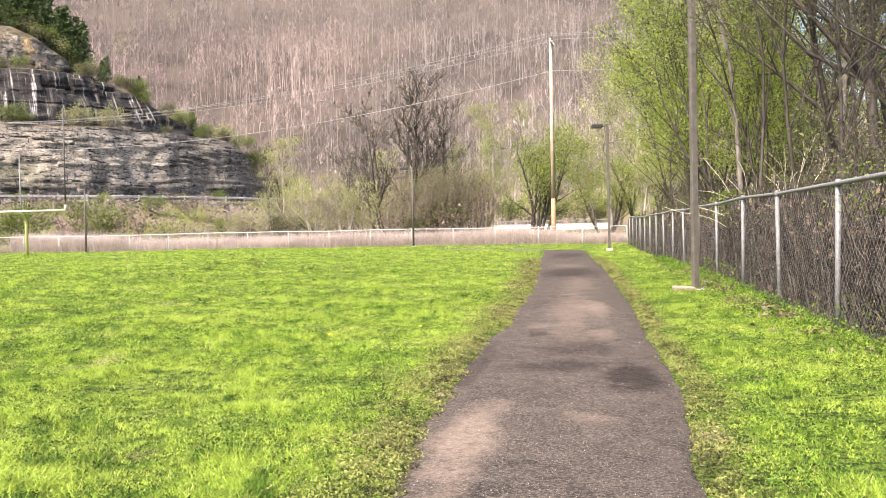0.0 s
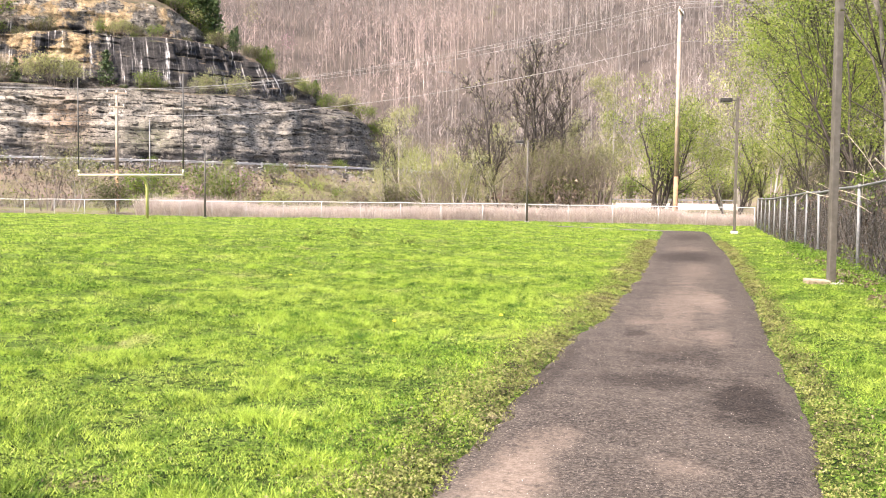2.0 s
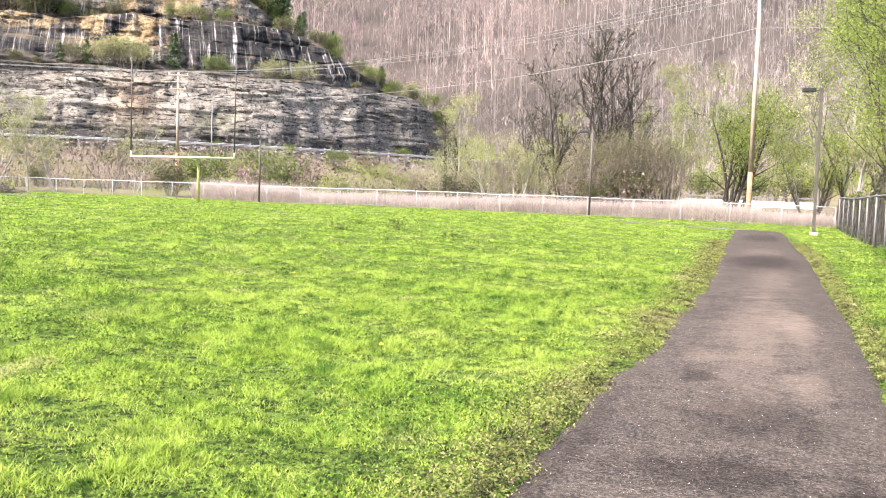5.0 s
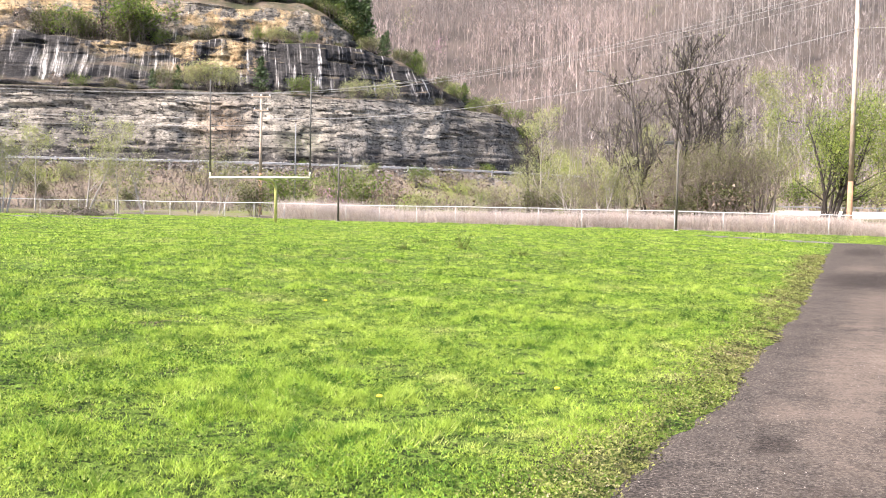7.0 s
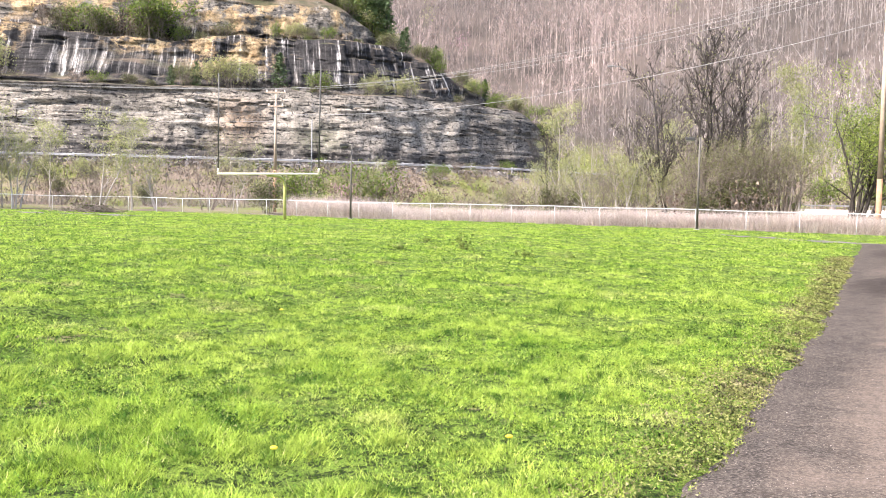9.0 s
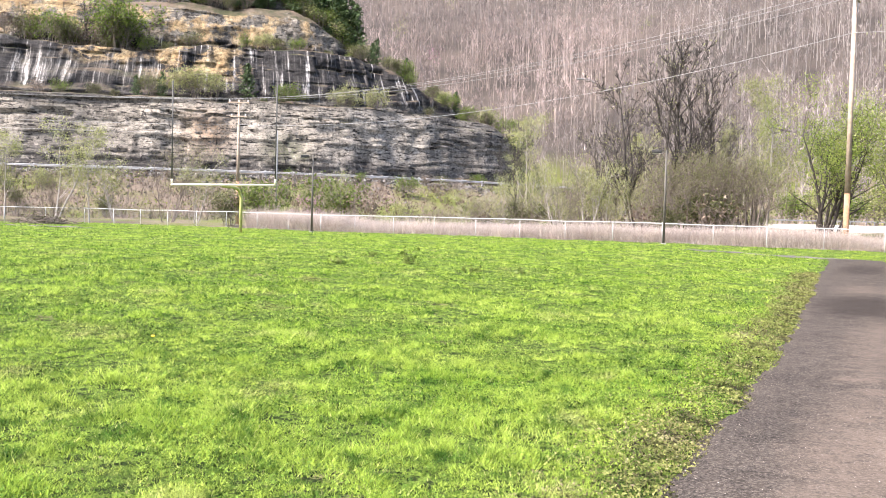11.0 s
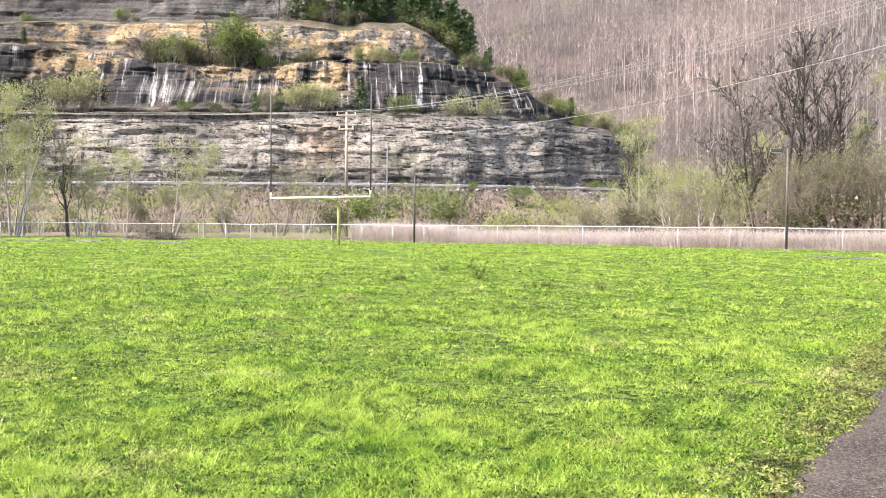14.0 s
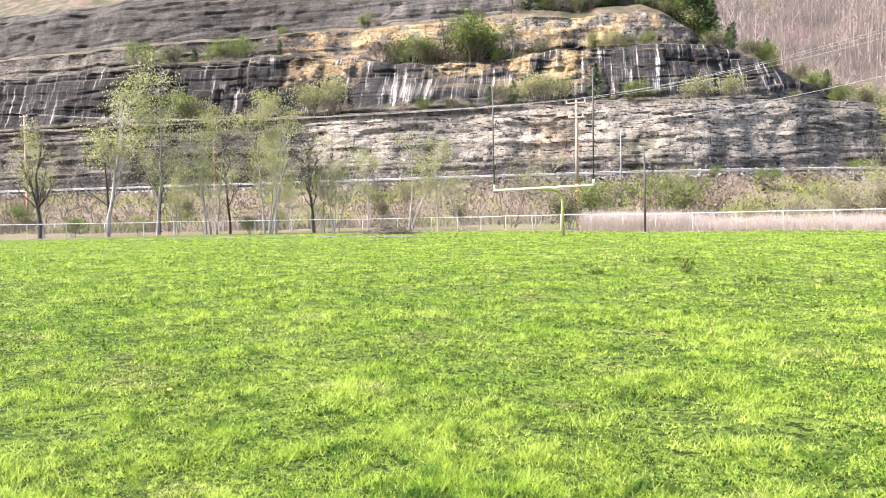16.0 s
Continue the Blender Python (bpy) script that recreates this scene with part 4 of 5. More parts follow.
def utility_pole(x, y, height, lower, arm_turn, arms):
    z = float(land(np.array([x]), np.array([y]))[0])
    root = thing("utility_pole", "tall weathered wooden utility pole with crossarm", "utility pole", pose(x, y, z, 0, 0, arm_turn), "power poles")
    part("pole", tube_bm(((0, 0, lower), (0, 0, height * 0.6), (0, 0, height)), (0.155, 0.135, 0.11), 12), M["wood_pole"], root, smooth=True)
    part("butt", tube_bm(((0, 0, -0.5), (0, 0, lower)), (0.175, 0.156), 12), M["wood_old"], root, "orange-stained lower pole", True)
    for k in range(arms):
        h = height - 0.25 - 1.3 * k
        w = 0.95 if k == 0 else 0.75
        part("crossarm", box_bm(-w, w, -0.16, -0.05, h - 0.06, h + 0.06, 0.01), M["wood_pole"], root)
        for sx in (-1, 1):
            part("brace", tube_bm(((sx * w * 0.6, -0.12, h - 0.05), (0, -0.13, h - 0.75)), 0.02, 6), M["galv"], root)
        for xx in (-w + 0.1, 0.0, w - 0.1):
            part("insulator", tube_bm(((xx, -0.1, h + 0.05), (xx, -0.1, h + 0.10), (xx, -0.1, h + 0.13), (xx, -0.1, h + 0.24)), (0.03, 0.07, 0.045, 0.05), 8), M["porcelain"], root, smooth=True)
    return root


def cable(a, b, sag, r=0.011):
    a, b = Vector(a), Vector(b)
    pts = []
    for k in range(25):
        f = k / 24
        p = a.lerp(b, f)
        p.z -= sag * 4 * f * (1 - f)
        pts.append(p)
    ob = tagged(new("power_line", None), "thin grey overhead power line between poles", "cable", "power lines")
    part("wire", tube_bm(pts, r, 5), M["cable"], ob, smooth=True)


def build_guard_rail():
    root = thing("guard_rail", "galvanised steel highway guard rail on posts", "guard rail")
    at = np.arange(-70, 176, 3.81)
    x, y = road_place(at, 0.0)
    first = None
    for k in range(len(at)):
        if first is None:
            first = part("post", box_bm(-0.11, 0.11, -0.12, 0.12, -0.5, 1.0, 0.01), M["rail"], root)
            ob = first
        else:
            ob = part("post", first.data, None, root)
        ob.matrix_basis = pose(x[k], y[k], ROAD_Z, 0, 0, 45 + (k % 3))
    fine = np.arange(-70, 174, 1.9)
    prof = ((0.0, 0.58), (-0.07, 0.62), (-0.07, 0.67), (0.0, 0.71), (0.0, 0.75), (-0.07, 0.79), (-0.07, 0.84), (0.0, 0.88))
    rows = []
    for u, z in prof:
        xx, yy = road_place(fine, u - 0.12)
        rows.append(np.stack((xx, yy, np.full(len(fine), ROAD_Z + z)), -1))
    me = raw("beam", np.stack(rows, 1).reshape(-1, 3), grid_faces(len(fine), len(prof)), M["rail"])
    ob = part("beam", me, None, root)
    ob.modifiers.new("thick", "SOLIDIFY").thickness = 0.012


# ---- plants ----
def grow(rng, height, girth, depth=4, stems=1, bend=0.3, kids=2.0, reach=0.42, start=0.25, open_angle=0.9, lean=0.08, counts=(6, 3, 2, 2)):
    """Limbs of a tree as straight pieces, by level, and the ends of its twigs."""
    pieces, tips = [[] for _ in range(depth)], []

    def limb(p, d, length, r, lev):
        n = (counts)[min(lev, 3)]
        for i in range(n):
            d = d + rng.normal(0, bend * (0.25 if lev == 0 else 0.5), 3) + np.array((0, 0, 0.10))
            d = d / np.linalg.norm(d)
            q = p + d * length / n
            ra, rb = r * (1 - 0.82 * i / n), r * (1 - 0.82 * (i + 1) / n)
            pieces[lev].append((p, q, ra, rb))
            if lev < depth - 1 and (i + 1) / n > (start if lev == 0 else 0.2):
                for _ in range(rng.poisson(kids if lev == 0 else kids * 0.75) + (i == n - 1)):
                    a = rng.normal(size=3)
                    a -= d * (a @ d)
                    a /= np.linalg.norm(a)
                    w = open_angle * rng.uniform(0.55, 1.1)
                    e = d * math.cos(w) + a * math.sin(w)
                    limb(q, e, length * reach * rng.uniform(0.6, 1.25) * (1.25 - 0.55 * (i + 1) / n), rb * rng.uniform(0.45, 0.7), lev + 1)
            p = q
        tips.append(p)
    for k in range(stems):
        w = rng.uniform(0, math.tau)
        out = lean if stems == 1 else 0.35
        d = np.array((math.cos(w) * out, math.sin(w) * out, 1.0))
        limb(np.array((math.cos(w), math.sin(w), 0)) * (0.0 if stems == 1 else 0.12 * height ** 0.5) + np.array((0, 0, -0.3)), d / np.linalg.norm(d), height * rng.uniform(0.75, 1.0) * (1.0 if stems == 1 else 0.85), girth, 0)
    return pieces, np.array(tips)


def limb_mesh(name, pieces, material, thin):
    sets = []
    for lev, rows in enumerate(pieces):
        if rows:
            p0, p1 = np.array([r[0] for r in rows]), np.array([r[1] for r in rows])
            r0, r1 = np.maximum([r[2] for r in rows], thin), np.maximum([r[3] for r in rows], thin * 0.8)
            sets.append(tubes(p0, p1, r0, r1, (6, 4, 3, 3)[min(lev, 3)]))
    return raw(name, *joined(*sets), material, True)


def leaf_cloud(rng, tips, pieces, n, spread, size):
    base = tips[rng.integers(0, len(tips), n)]
    return leaves(base + rng.normal(0, spread, (n, 3)) * (1, 1, 0.8), size, rng, 0.0, 1.5, 3)


KINDS = {
    # name, label, category, height, girth, depth, stems, kids, reach, open, bark, thinnest, leaf, leaves, spread, leaf size
    "bare": ("tree", "tall bare grey deciduous tree with ascending limbs", "tree", 13.0, 0.22, 4, 1, 2.8, 0.37, 0.72, "bark_dark", 0.020, "leaf_bud", 260, 0.3, 0.07),
    "bud": ("tree", "slender tree with pale bark and sparse yellow-green buds", "tree", 10.0, 0.13, 4, 1, 2.0, 0.40, 0.75, "bark_pale", 0.014, "leaf_bud", 4400, 0.40, 0.086),
    "stem": ("tree", "leaning white-barked sapling with thin spring leaves", "tree", 8.0, 0.075, 4, 2, 1.6, 0.36, 0.8, "bark_pale", 0.013, "leaf_bud", 2200, 0.36, 0.085),
    "green": ("tree", "rounded tree in fresh light green leaf", "tree", 10.0, 0.16, 4, 3, 1.9, 0.42, 0.9, "bark_dark", 0.015, "leaf_fresh", 8000, 0.55, 0.085),
    "thicket": ("shrub", "brown leafless thicket of arching stems", "shrub", 6.0, 0.06, 3, 7, 1.9, 0.42, 0.8, "twig", 0.012, "leaf_olive", 1300, 0.35, 0.065),
    "wood": ("tree", "woodland tree with vine-covered trunk and scattered green leaves", "tree", 13.5, 0.065, 4, 1, 2.3, 0.42, 0.85, "bark_dark", 0.008, "leaf_dull", 5200, 0.42, 0.05),
    "ivy_tree": ("tree", "thick dark tree trunk wrapped in dead vines and ivy", "tree", 15.0, 0.15, 4, 1, 2.9, 0.36, 0.8, "bark_dark", 0.009, "leaf_dull", 6500, 0.5, 0.05),
    "pale_tree": ("tree", "straight pale grey-barked tree with few leaves", "tree", 15.0, 0.12, 4, 1, 1.7, 0.24, 0.7, "bark_grey", 0.008, "leaf_dull", 2500, 0.4, 0.05),
    "willow": ("tree", "dense woodland-edge tree in bright spring green leaf", "tree", 12.0, 0.09, 4, 3, 2.1, 0.36, 0.7, "bark_dark", 0.009, "leaf_fresh", 11000, 0.34, 0.062),
    "pine": None,
    "bush": ("shrub", "rounded shrub in green leaf", "shrub", 2.4, 0.035, 3, 7, 1.5, 0.5, 0.9, "twig", 0.016, "leaf_green", 1680, 0.28, 0.085),
    "pale_bush": ("shrub", "pale yellow-green budding shrub", "shrub", 2.6, 0.035, 3, 7, 1.5, 0.5, 0.9, "twig", 0.016, "leaf_bud", 1440, 0.28, 0.085),
    "dull_bush": ("shrub", "dull olive and brown shrub", "shrub", 2.2, 0.035, 3, 8, 1.5, 0.5, 0.9, "twig", 0.016, "leaf_dull", 1440, 0.3, 0.085),
    "brown_bush": ("shrub", "bare brown shrub with dead stems", "shrub", 2.0, 0.03, 3, 8, 1.4, 0.5, 0.8, "twig", 0.015, "leaf_brown", 200, 0.3, 0.10),
    "under": ("shrub", "thin woodland undergrowth with small green leaves", "shrub", 3.2, 0.022, 3, 6, 2.2, 0.5, 0.8, "vine", 0.006, "leaf_dull", 1100, 0.35, 0.04),
    "redbud": ("shrub", "small redbud in pink blossom", "shrub", 3.0, 0.04, 3, 5, 1.5, 0.5, 0.9, "twig", 0.016, "leaf_pink", 420, 0.28, 0.12),
}
SEEDS = {"bare": 3, "wood": 3, "willow": 2, "bud": 2, "stem": 2, "green": 2, "thicket": 2, "pine": 2, "bush": 2, "pale_bush": 2, "dull_bush": 2, "brown_bush": 2}
MADE = {}


def build_pine(rng, root):
    h = 9.0
    part("trunk", raw("trunk", *tubes([(0, 0, -0.4), (0, 0, h * 0.5)], [(0, 0, h * 0.5), (0.05, 0, h)], [0.16, 0.09], [0.09, 0.015], 7), M["bark_dark"], True), None, root)
    c, p0, p1 = [], [], []
    for k in range(26):
        z = h * (0.14 + 0.85 * k / 26)
        for _ in range(5):
            w, long = rng.uniform(0, math.tau), (0.35 + 2.5 * (1 - z / h) ** 0.8) * rng.uniform(0.55, 1.1)
            d = np.array((math.cos(w), math.sin(w), rng.uniform(-0.05, 0.35)))
            p0.append((0, 0, z))
            p1.append(np.array((0, 0, z)) + d * long)
            for f in np.linspace(0.25, 1.0, 9):
                c.append(np.array((0, 0, z)) + d * long * f + rng.normal(0, 0.13, 3))
    part("limbs", raw("limbs", *tubes(p0, p1, np.full(len(p0), 0.03), np.full(len(p0), 0.012), 3), M["bark_dark"]), None, root)
    part("crown", raw("crown", *leaves(np.array(c), 0.26, rng, 0.2, 2.0), M["needle"]), None, root, "dark green needles")


def plant(kind, x, y, scale=1.0, z=None, seed=None):
    """Puts one plant on the ground; its first of a kind is built, the others are copies."""
    k = RNG.integers(0, SEEDS.get(kind, 1)) if seed is None else seed
    if z is None:
        z = float(land(np.array([x]), np.array([y]))[0])
    wide = scale * RNG.uniform(0.9, 1.12)
    m = Matrix.LocRotScale((x, y, z - 0.05), Euler((RNG.normal(0, 0.03), RNG.normal(0, 0.03), RNG.uniform(0, math.tau))), (wide, wide, scale))
    if (kind, k) in MADE:
        sc = MADE[kind, k].scale
        return copy_thing(MADE[kind, k], m @ Matrix.Diagonal((1 / sc.x, 1 / sc.y, 1 / sc.z, 1)))
    rng = np.random.default_rng(100 + sum(map(ord, kind)) * 7 + int(k))
    if kind == "pine":
        root = thing("pine_tree", "dark green conical pine on the rock benches", "pine tree", None, "pines on the hill")
        build_pine(rng, root)
    else:
        name, label, cat, h, girth, depth, stems, kids, reach, opening, bark, thin, leaf, n, spread, size = KINDS[kind]
        root = thing(name, label, cat)
        pieces, tips = grow(rng, h, girth, depth, stems, 0.32, kids, reach, 0.3, opening, 0.08, (6, 3, 2, 2) if cat == "tree" else (4, 3, 2, 2))
        part("trunk" if cat == "tree" else "stem_tangle", limb_mesh("trunk", pieces, M[bark], thin), None, root)
        part("crown", raw("crown", *leaf_cloud(rng, tips, pieces, n, spread, size), M[leaf]), None, root)
    MADE[kind, k] = root
    root.matrix_basis = m
    return root


def build_far_woods():
    r = np.sqrt(RNG.uniform(198 ** 2, 640 ** 2, 8200))
    r = np.concatenate((r, np.sqrt(RNG.uniform(118 ** 2, 300 ** 2, 1700))))
    b = np.radians(RNG.uniform(-26, 39, len(r)))
    x, y = -np.sin(b) * r, np.cos(b) * r
    s, u = road_near(x, y)
    keep = ~((s < 176) & (u > -70) & (u < 80)) & (y > 108)
    x, y = x[keep], y[keep]
    n = len(x)
    z = land(x, y)
    h = RNG.uniform(11, 20, n)
    lx, ly = RNG.normal(0, 0.035, n) * h, RNG.normal(0, 0.035, n) * h
    p0, p2 = np.stack((x, y, z - 0.5), -1), np.stack((x + lx, y + ly, z + h), -1)
    p1 = (p0 + p2) / 2 + RNG.normal(0, 0.15, (n, 3))
    g = RNG.uniform(0.045, 0.12, n)
    va = tubes(p0, p1, g, g * 0.75, 3)
    vb = tubes(p1, p2, g * 0.75, g * 0.15, 3)
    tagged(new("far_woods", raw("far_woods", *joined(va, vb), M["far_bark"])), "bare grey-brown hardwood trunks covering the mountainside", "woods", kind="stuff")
    # main limbs, then a fan of fine twigs along each
    k = 7
    f = RNG.uniform(0.28, 0.97, (n, k))
    base = p0[:, None] + (p2 - p0)[:, None] * f[..., None]
    w = RNG.uniform(0, math.tau, (n, k))
    long = (1 - f) * 0.5 * h[:, None] * RNG.uniform(0.5, 1.1, (n, k)) + 0.9
    tip = base + np.stack((np.cos(w) * long * 0.6, np.sin(w) * long * 0.6, long * 0.85), -1)
    side = np.stack((RNG.normal(0, 0.035, (n, k)), RNG.normal(0, 0.035, (n, k)), np.zeros((n, k))), -1)
    limbs = np.stack((base - side, base + side, tip), 2).reshape(-1, 3)
    k2 = 46
    i = RNG.integers(0, k, (n, k2))
    a, b = np.take_along_axis(base, i[..., None], 1), np.take_along_axis(tip, i[..., None], 1)
    start = a + (b - a) * RNG.uniform(0.2, 1, (n, k2, 1))
    end = start + RNG.normal(0, 0.5, (n, k2, 3)) + (0, 0, 0.8)
    side = RNG.normal(0, 0.034, (n, k2, 3))
    v = np.concatenate((limbs, np.stack((start - side, start + side, end), 2).reshape(-1, 3)))
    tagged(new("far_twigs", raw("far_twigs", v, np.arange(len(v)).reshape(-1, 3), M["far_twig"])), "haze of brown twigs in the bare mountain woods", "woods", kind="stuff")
    # a few crowns already in bud, and redbuds
    for name, mat, count, label in (("far_budding_crowns", "leaf_bud", 40, "scattered pale budding crowns in the mountain woods"), ("far_redbud_crowns", "leaf_pink", 12, "small pink redbud crowns in the mountain woods")):
        c = RNG.choice(n, count, replace=False)
        c = np.repeat(p2[c] - (0, 0, 3.0), 130, 0) + RNG.normal(0, 1.2, (count * 130, 3)) * (1, 1, 1.2)
        tagged(new(name, raw(name, *leaves(c, 0.2, RNG, 0.0, 1.5, 3), M[mat])), label, "woods", kind="stuff")
    # dark pines along the upper slope
    up = RNG.choice(np.nonzero((z > 95) & (x > -60))[0], 170, replace=False)
    c, long = [], []
    for q in up:
        m = 90
        e = RNG.uniform(0.1, 1.0, m)
        r = 2.6 * (1 - e) + 0.15
        w = RNG.uniform(0, math.tau, m)
        c.append(p0[q] + np.stack((np.cos(w) * r * RNG.uniform(0.3, 1, m), np.sin(w) * r * RNG.uniform(0.3, 1, m), e * 17), -1))
    tagged(new("far_pines", raw("far_pines", *leaves(np.concatenate(c), 0.8, RNG, 0.3, 1.5, 3), M["needle"])), "dark pines among the bare trees high on the mountain", "woods", kind="stuff")


def build_bank_scrub():
    """Dry stalks, brambles and low leaves all over the road bank."""
    n = 30000
    s, u = RNG.uniform(-20, 174, n), -1.6 - 24 * RNG.random(n)
    x, y = road_place(s, u)
    thick = fractal(x, y, 7, 3)
    keep = RNG.random(n) < smooth(0.35, 0.6, thick) * 0.85 + 0.12
    x, y, u = x[keep], y[keep], u[keep]
    n = len(x)
    z = land(x, y) - 0.05
    h = RNG.uniform(0.25, 1.5, n) * smooth(0.0, -7, u)
    p0 = np.stack((x, y, z), -1)
    p1 = p0 + np.stack((RNG.normal(0, 0.35, n), RNG.normal(0, 0.35, n), np.ones(n)), -1) * h[:, None]
    side = RNG.normal(0, 0.02, (n, 3))
    v = np.stack((p0 - side, p0 + side, p1 + side * 0.6, p1 - side * 0.6), 1).reshape(-1, 3)
    tagged(new("bank_stalks", raw("bank_stalks", v, np.arange(len(v)).reshape(-1, 4), M["twig"])), "dry brown stalks and brambles on the road bank", "scrub", kind="stuff")
    for name, mat, count, lo, hi in (("bank_leaves", "leaf_dull", 26000, 0.45, 0.62), ("bank_dead_leaves", "leaf_brown", 24000, 0.3, 0.55), ("bank_green", "leaf_new", 16000, 0.55, 0.7)):
        s, u = RNG.uniform(-20, 174, count), -2.2 - 22 * RNG.random(count)
        x, y = road_place(s, u)
        f = fractal(x + len(name) * 31, y, 6, 3)
        keep = RNG.random(count) < smooth(lo, hi, f)
        x, y = x[keep], y[keep]
        c = np.stack((x, y, land(x, y) + np.abs(RNG.normal(0, 0.35, len(x)))), -1)
        tagged(new(name, raw(name, *leaves(c, 0.17, RNG), M[mat])), "low mixed foliage on the road bank", "scrub", kind="stuff")
    # pale gravel shoulder outside the rail
    n = 16000
    s, u = RNG.uniform(-20, 172, n), -0.4 - 3.2 * RNG.random(n) ** 1.5
    x, y = road_place(s, u)
    v, f = leaves(np.stack((x, y, np.maximum(land(x, y), ROAD_Z * (u > -1.4)) + 0.04), -1), 0.4, RNG, 0.75, 1.2)
    tagged(new("shoulder_gravel", raw("shoulder_gravel", v, f, M["concrete"])), "pale gravel along the highway shoulder", "gravel", kind="stuff")
    # broken grey rock under the road shoulder
    n = 5200
    s, u = RNG.uniform(60, 165, n), -1.2 - np.abs(RNG.normal(0, 4.0, n))
    x, y = road_place(s, u)
    c = np.stack((x, y, land(x, y) + 0.05), -1)
    v, f = leaves(c, RNG.uniform(0.25, 0.6, n), RNG, 0.3, 1.3)
    tagged(new("bank_rubble", raw("bank_rubble", v, f, M["rubble"])), "broken grey rock below the highway shoulder", "rubble", kind="stuff")


def build_vines():
    """Dead vines and brush that fill the chain-link beside the path."""
    n = 9000
    y = 6 + 56 * RNG.random(n) ** 1.35
    x = 3.36 - 0.008 * np.maximum(y - 20, 0) + 0.06 + np.abs(RNG.normal(0, 0.45, n))
    p = np.stack((x, y, land(x, y) + RNG.uniform(0, 1.0, n)), -1)
    d = np.stack((RNG.normal(0, 0.15, n), RNG.normal(0, 0.7, n), RNG.uniform(0.1, 1.0, n)), -1)
    sets = []
    for k in range(5):
        d = d + RNG.normal(0, 0.5, (n, 3)) * (0.3, 1, 1)
        d /= np.linalg.norm(d, axis=1, keepdims=True)
        q = p + d * RNG.uniform(0.12, 0.42, n)[:, None]
        q[:, 0] = np.maximum(q[:, 0], 3.36 - 0.008 * np.maximum(q[:, 1] - 20, 0) + 0.03)
        q[:, 2] = np.minimum(q[:, 2], 1.95 + 0.6 * (x - 3.4))
        r = RNG.uniform(0.002, 0.0065, n) * (1 + y * 0.03)
        sets.append(tubes(p, q, r, r * 0.85, 3))
        p = q
    tagged(new("dead_vines", raw("dead_vines", *joined(*sets), M["vine"])), "grey dead vines tangled through the chain-link fence", "vines", kind="stuff")
    n = 16000
    y = 6 + 56 * RNG.random(n) ** 1.3
    x = 3.5 - 0.008 * np.maximum(y - 20, 0) + np.abs(RNG.normal(0, 0.5, n))
    z = land(x, y) + RNG.uniform(0, 1.75, n)
    v, f = leaves(np.stack((x, y, z), -1), 0.045 + 0.0012 * y, RNG)
    tagged(new("dead_leaves", raw("dead_leaves", v, f, M["leaf_brown"])), "withered brown leaves caught in the fence brush", "leaves", kind="stuff")
    n = 2600
    y = np.concatenate((RNG.normal(22.5, 1.3, n // 3), RNG.normal(11.0, 1.2, n // 4), 8 + 50 * RNG.random(n - n // 3 - n // 4)))
    x = 3.36 - 0.008 * np.maximum(y - 20, 0) + np.abs(RNG.normal(0.0, 0.22, n)) - 0.02
    z = land(x, y) + np.where(RNG.random(n) < 0.55, RNG.uniform(1.3, 2.1, n), RNG.uniform(0.0, 0.5, n))
    v, f = leaves(np.stack((x, y, z), -1), 0.02 + 0.0012 * y, RNG)
    tagged(new("ivy_leaves", raw("ivy_leaves", v, f, M["leaf_green"])), "green ivy leaves climbing over the fence top", "ivy", kind="stuff")
    # fallen leaves and low weeds at the fence foot
    n = 2600
    y = 6.5 + 24 * RNG.random(n) ** 1.2
    x = 3.25 - np.abs(RNG.normal(0, 0.28, n))
    keep = RNG.random(n) < smooth(0.4, 0.6, fractal(x, y, 1.0, 3))
    x, y = x[keep], y[keep]
    v, f = leaves(np.stack((x, y, land(x, y) + RNG.uniform(0.02, 0.07, len(x))), -1), 0.055, RNG, 0.4)
    tagged(new("fallen_leaves", raw("fallen_leaves", v, f, M["leaf_brown"])), "fallen brown leaves at the foot of the fence", "leaves", kind="stuff")
    n = 9000
    y = 6.5 + 30 * RNG.random(n) ** 1.3
    x = 3.3 - np.abs(RNG.normal(0, 0.35, n))
    z = land(x, y) + RNG.uniform(0.02, 0.22, n) * smooth(2.4, 3.2, x) + 0.01
    v, f = leaves(np.stack((x, y, z), -1), 0.014 + 0.0005 * y, RNG)
    tagged(new("fence_weeds", raw("fence_weeds", v, f, M["clover"])), "low green weeds along the foot of the fence", "weeds", kind="stuff")


def weed_clump(x, y, h, n, mat):
    root = thing("weed_clump", "taller clump of pale weeds standing in the field", "weeds", pose(x, y, float(land(np.array([x]), np.array([y]))[0])), "weed clumps")
    p0 = np.stack((RNG.normal(0, 0.10, n), RNG.normal(0, 0.08, n), np.full(n, -0.02)), -1)
    p1 = p0 + np.stack((RNG.normal(0, 0.22, n) * h, RNG.normal(0, 0.2, n) * h, RNG.uniform(0.45, 1.0, n) * h), -1)
    for k in range(n):
        part("stalk", raw("stalk", *tubes(p0[k:k + 1], p1[k:k + 1], np.full(1, 0.012), np.full(1, 0.005), 3), M["verge"]), None, root)
    c = np.repeat(p0, 5, 0) + (np.repeat(p1, 5, 0) - np.repeat(p0, 5, 0)) * RNG.uniform(0.0, 1, (5 * n, 1)) + RNG.normal(0, 0.05, (5 * n, 3))
    c[:, 2] = np.maximum(c[:, 2], 0.02)
    part("leaves", raw("leaves", *leaves(c, 0.06, RNG), M[mat]), None, root)


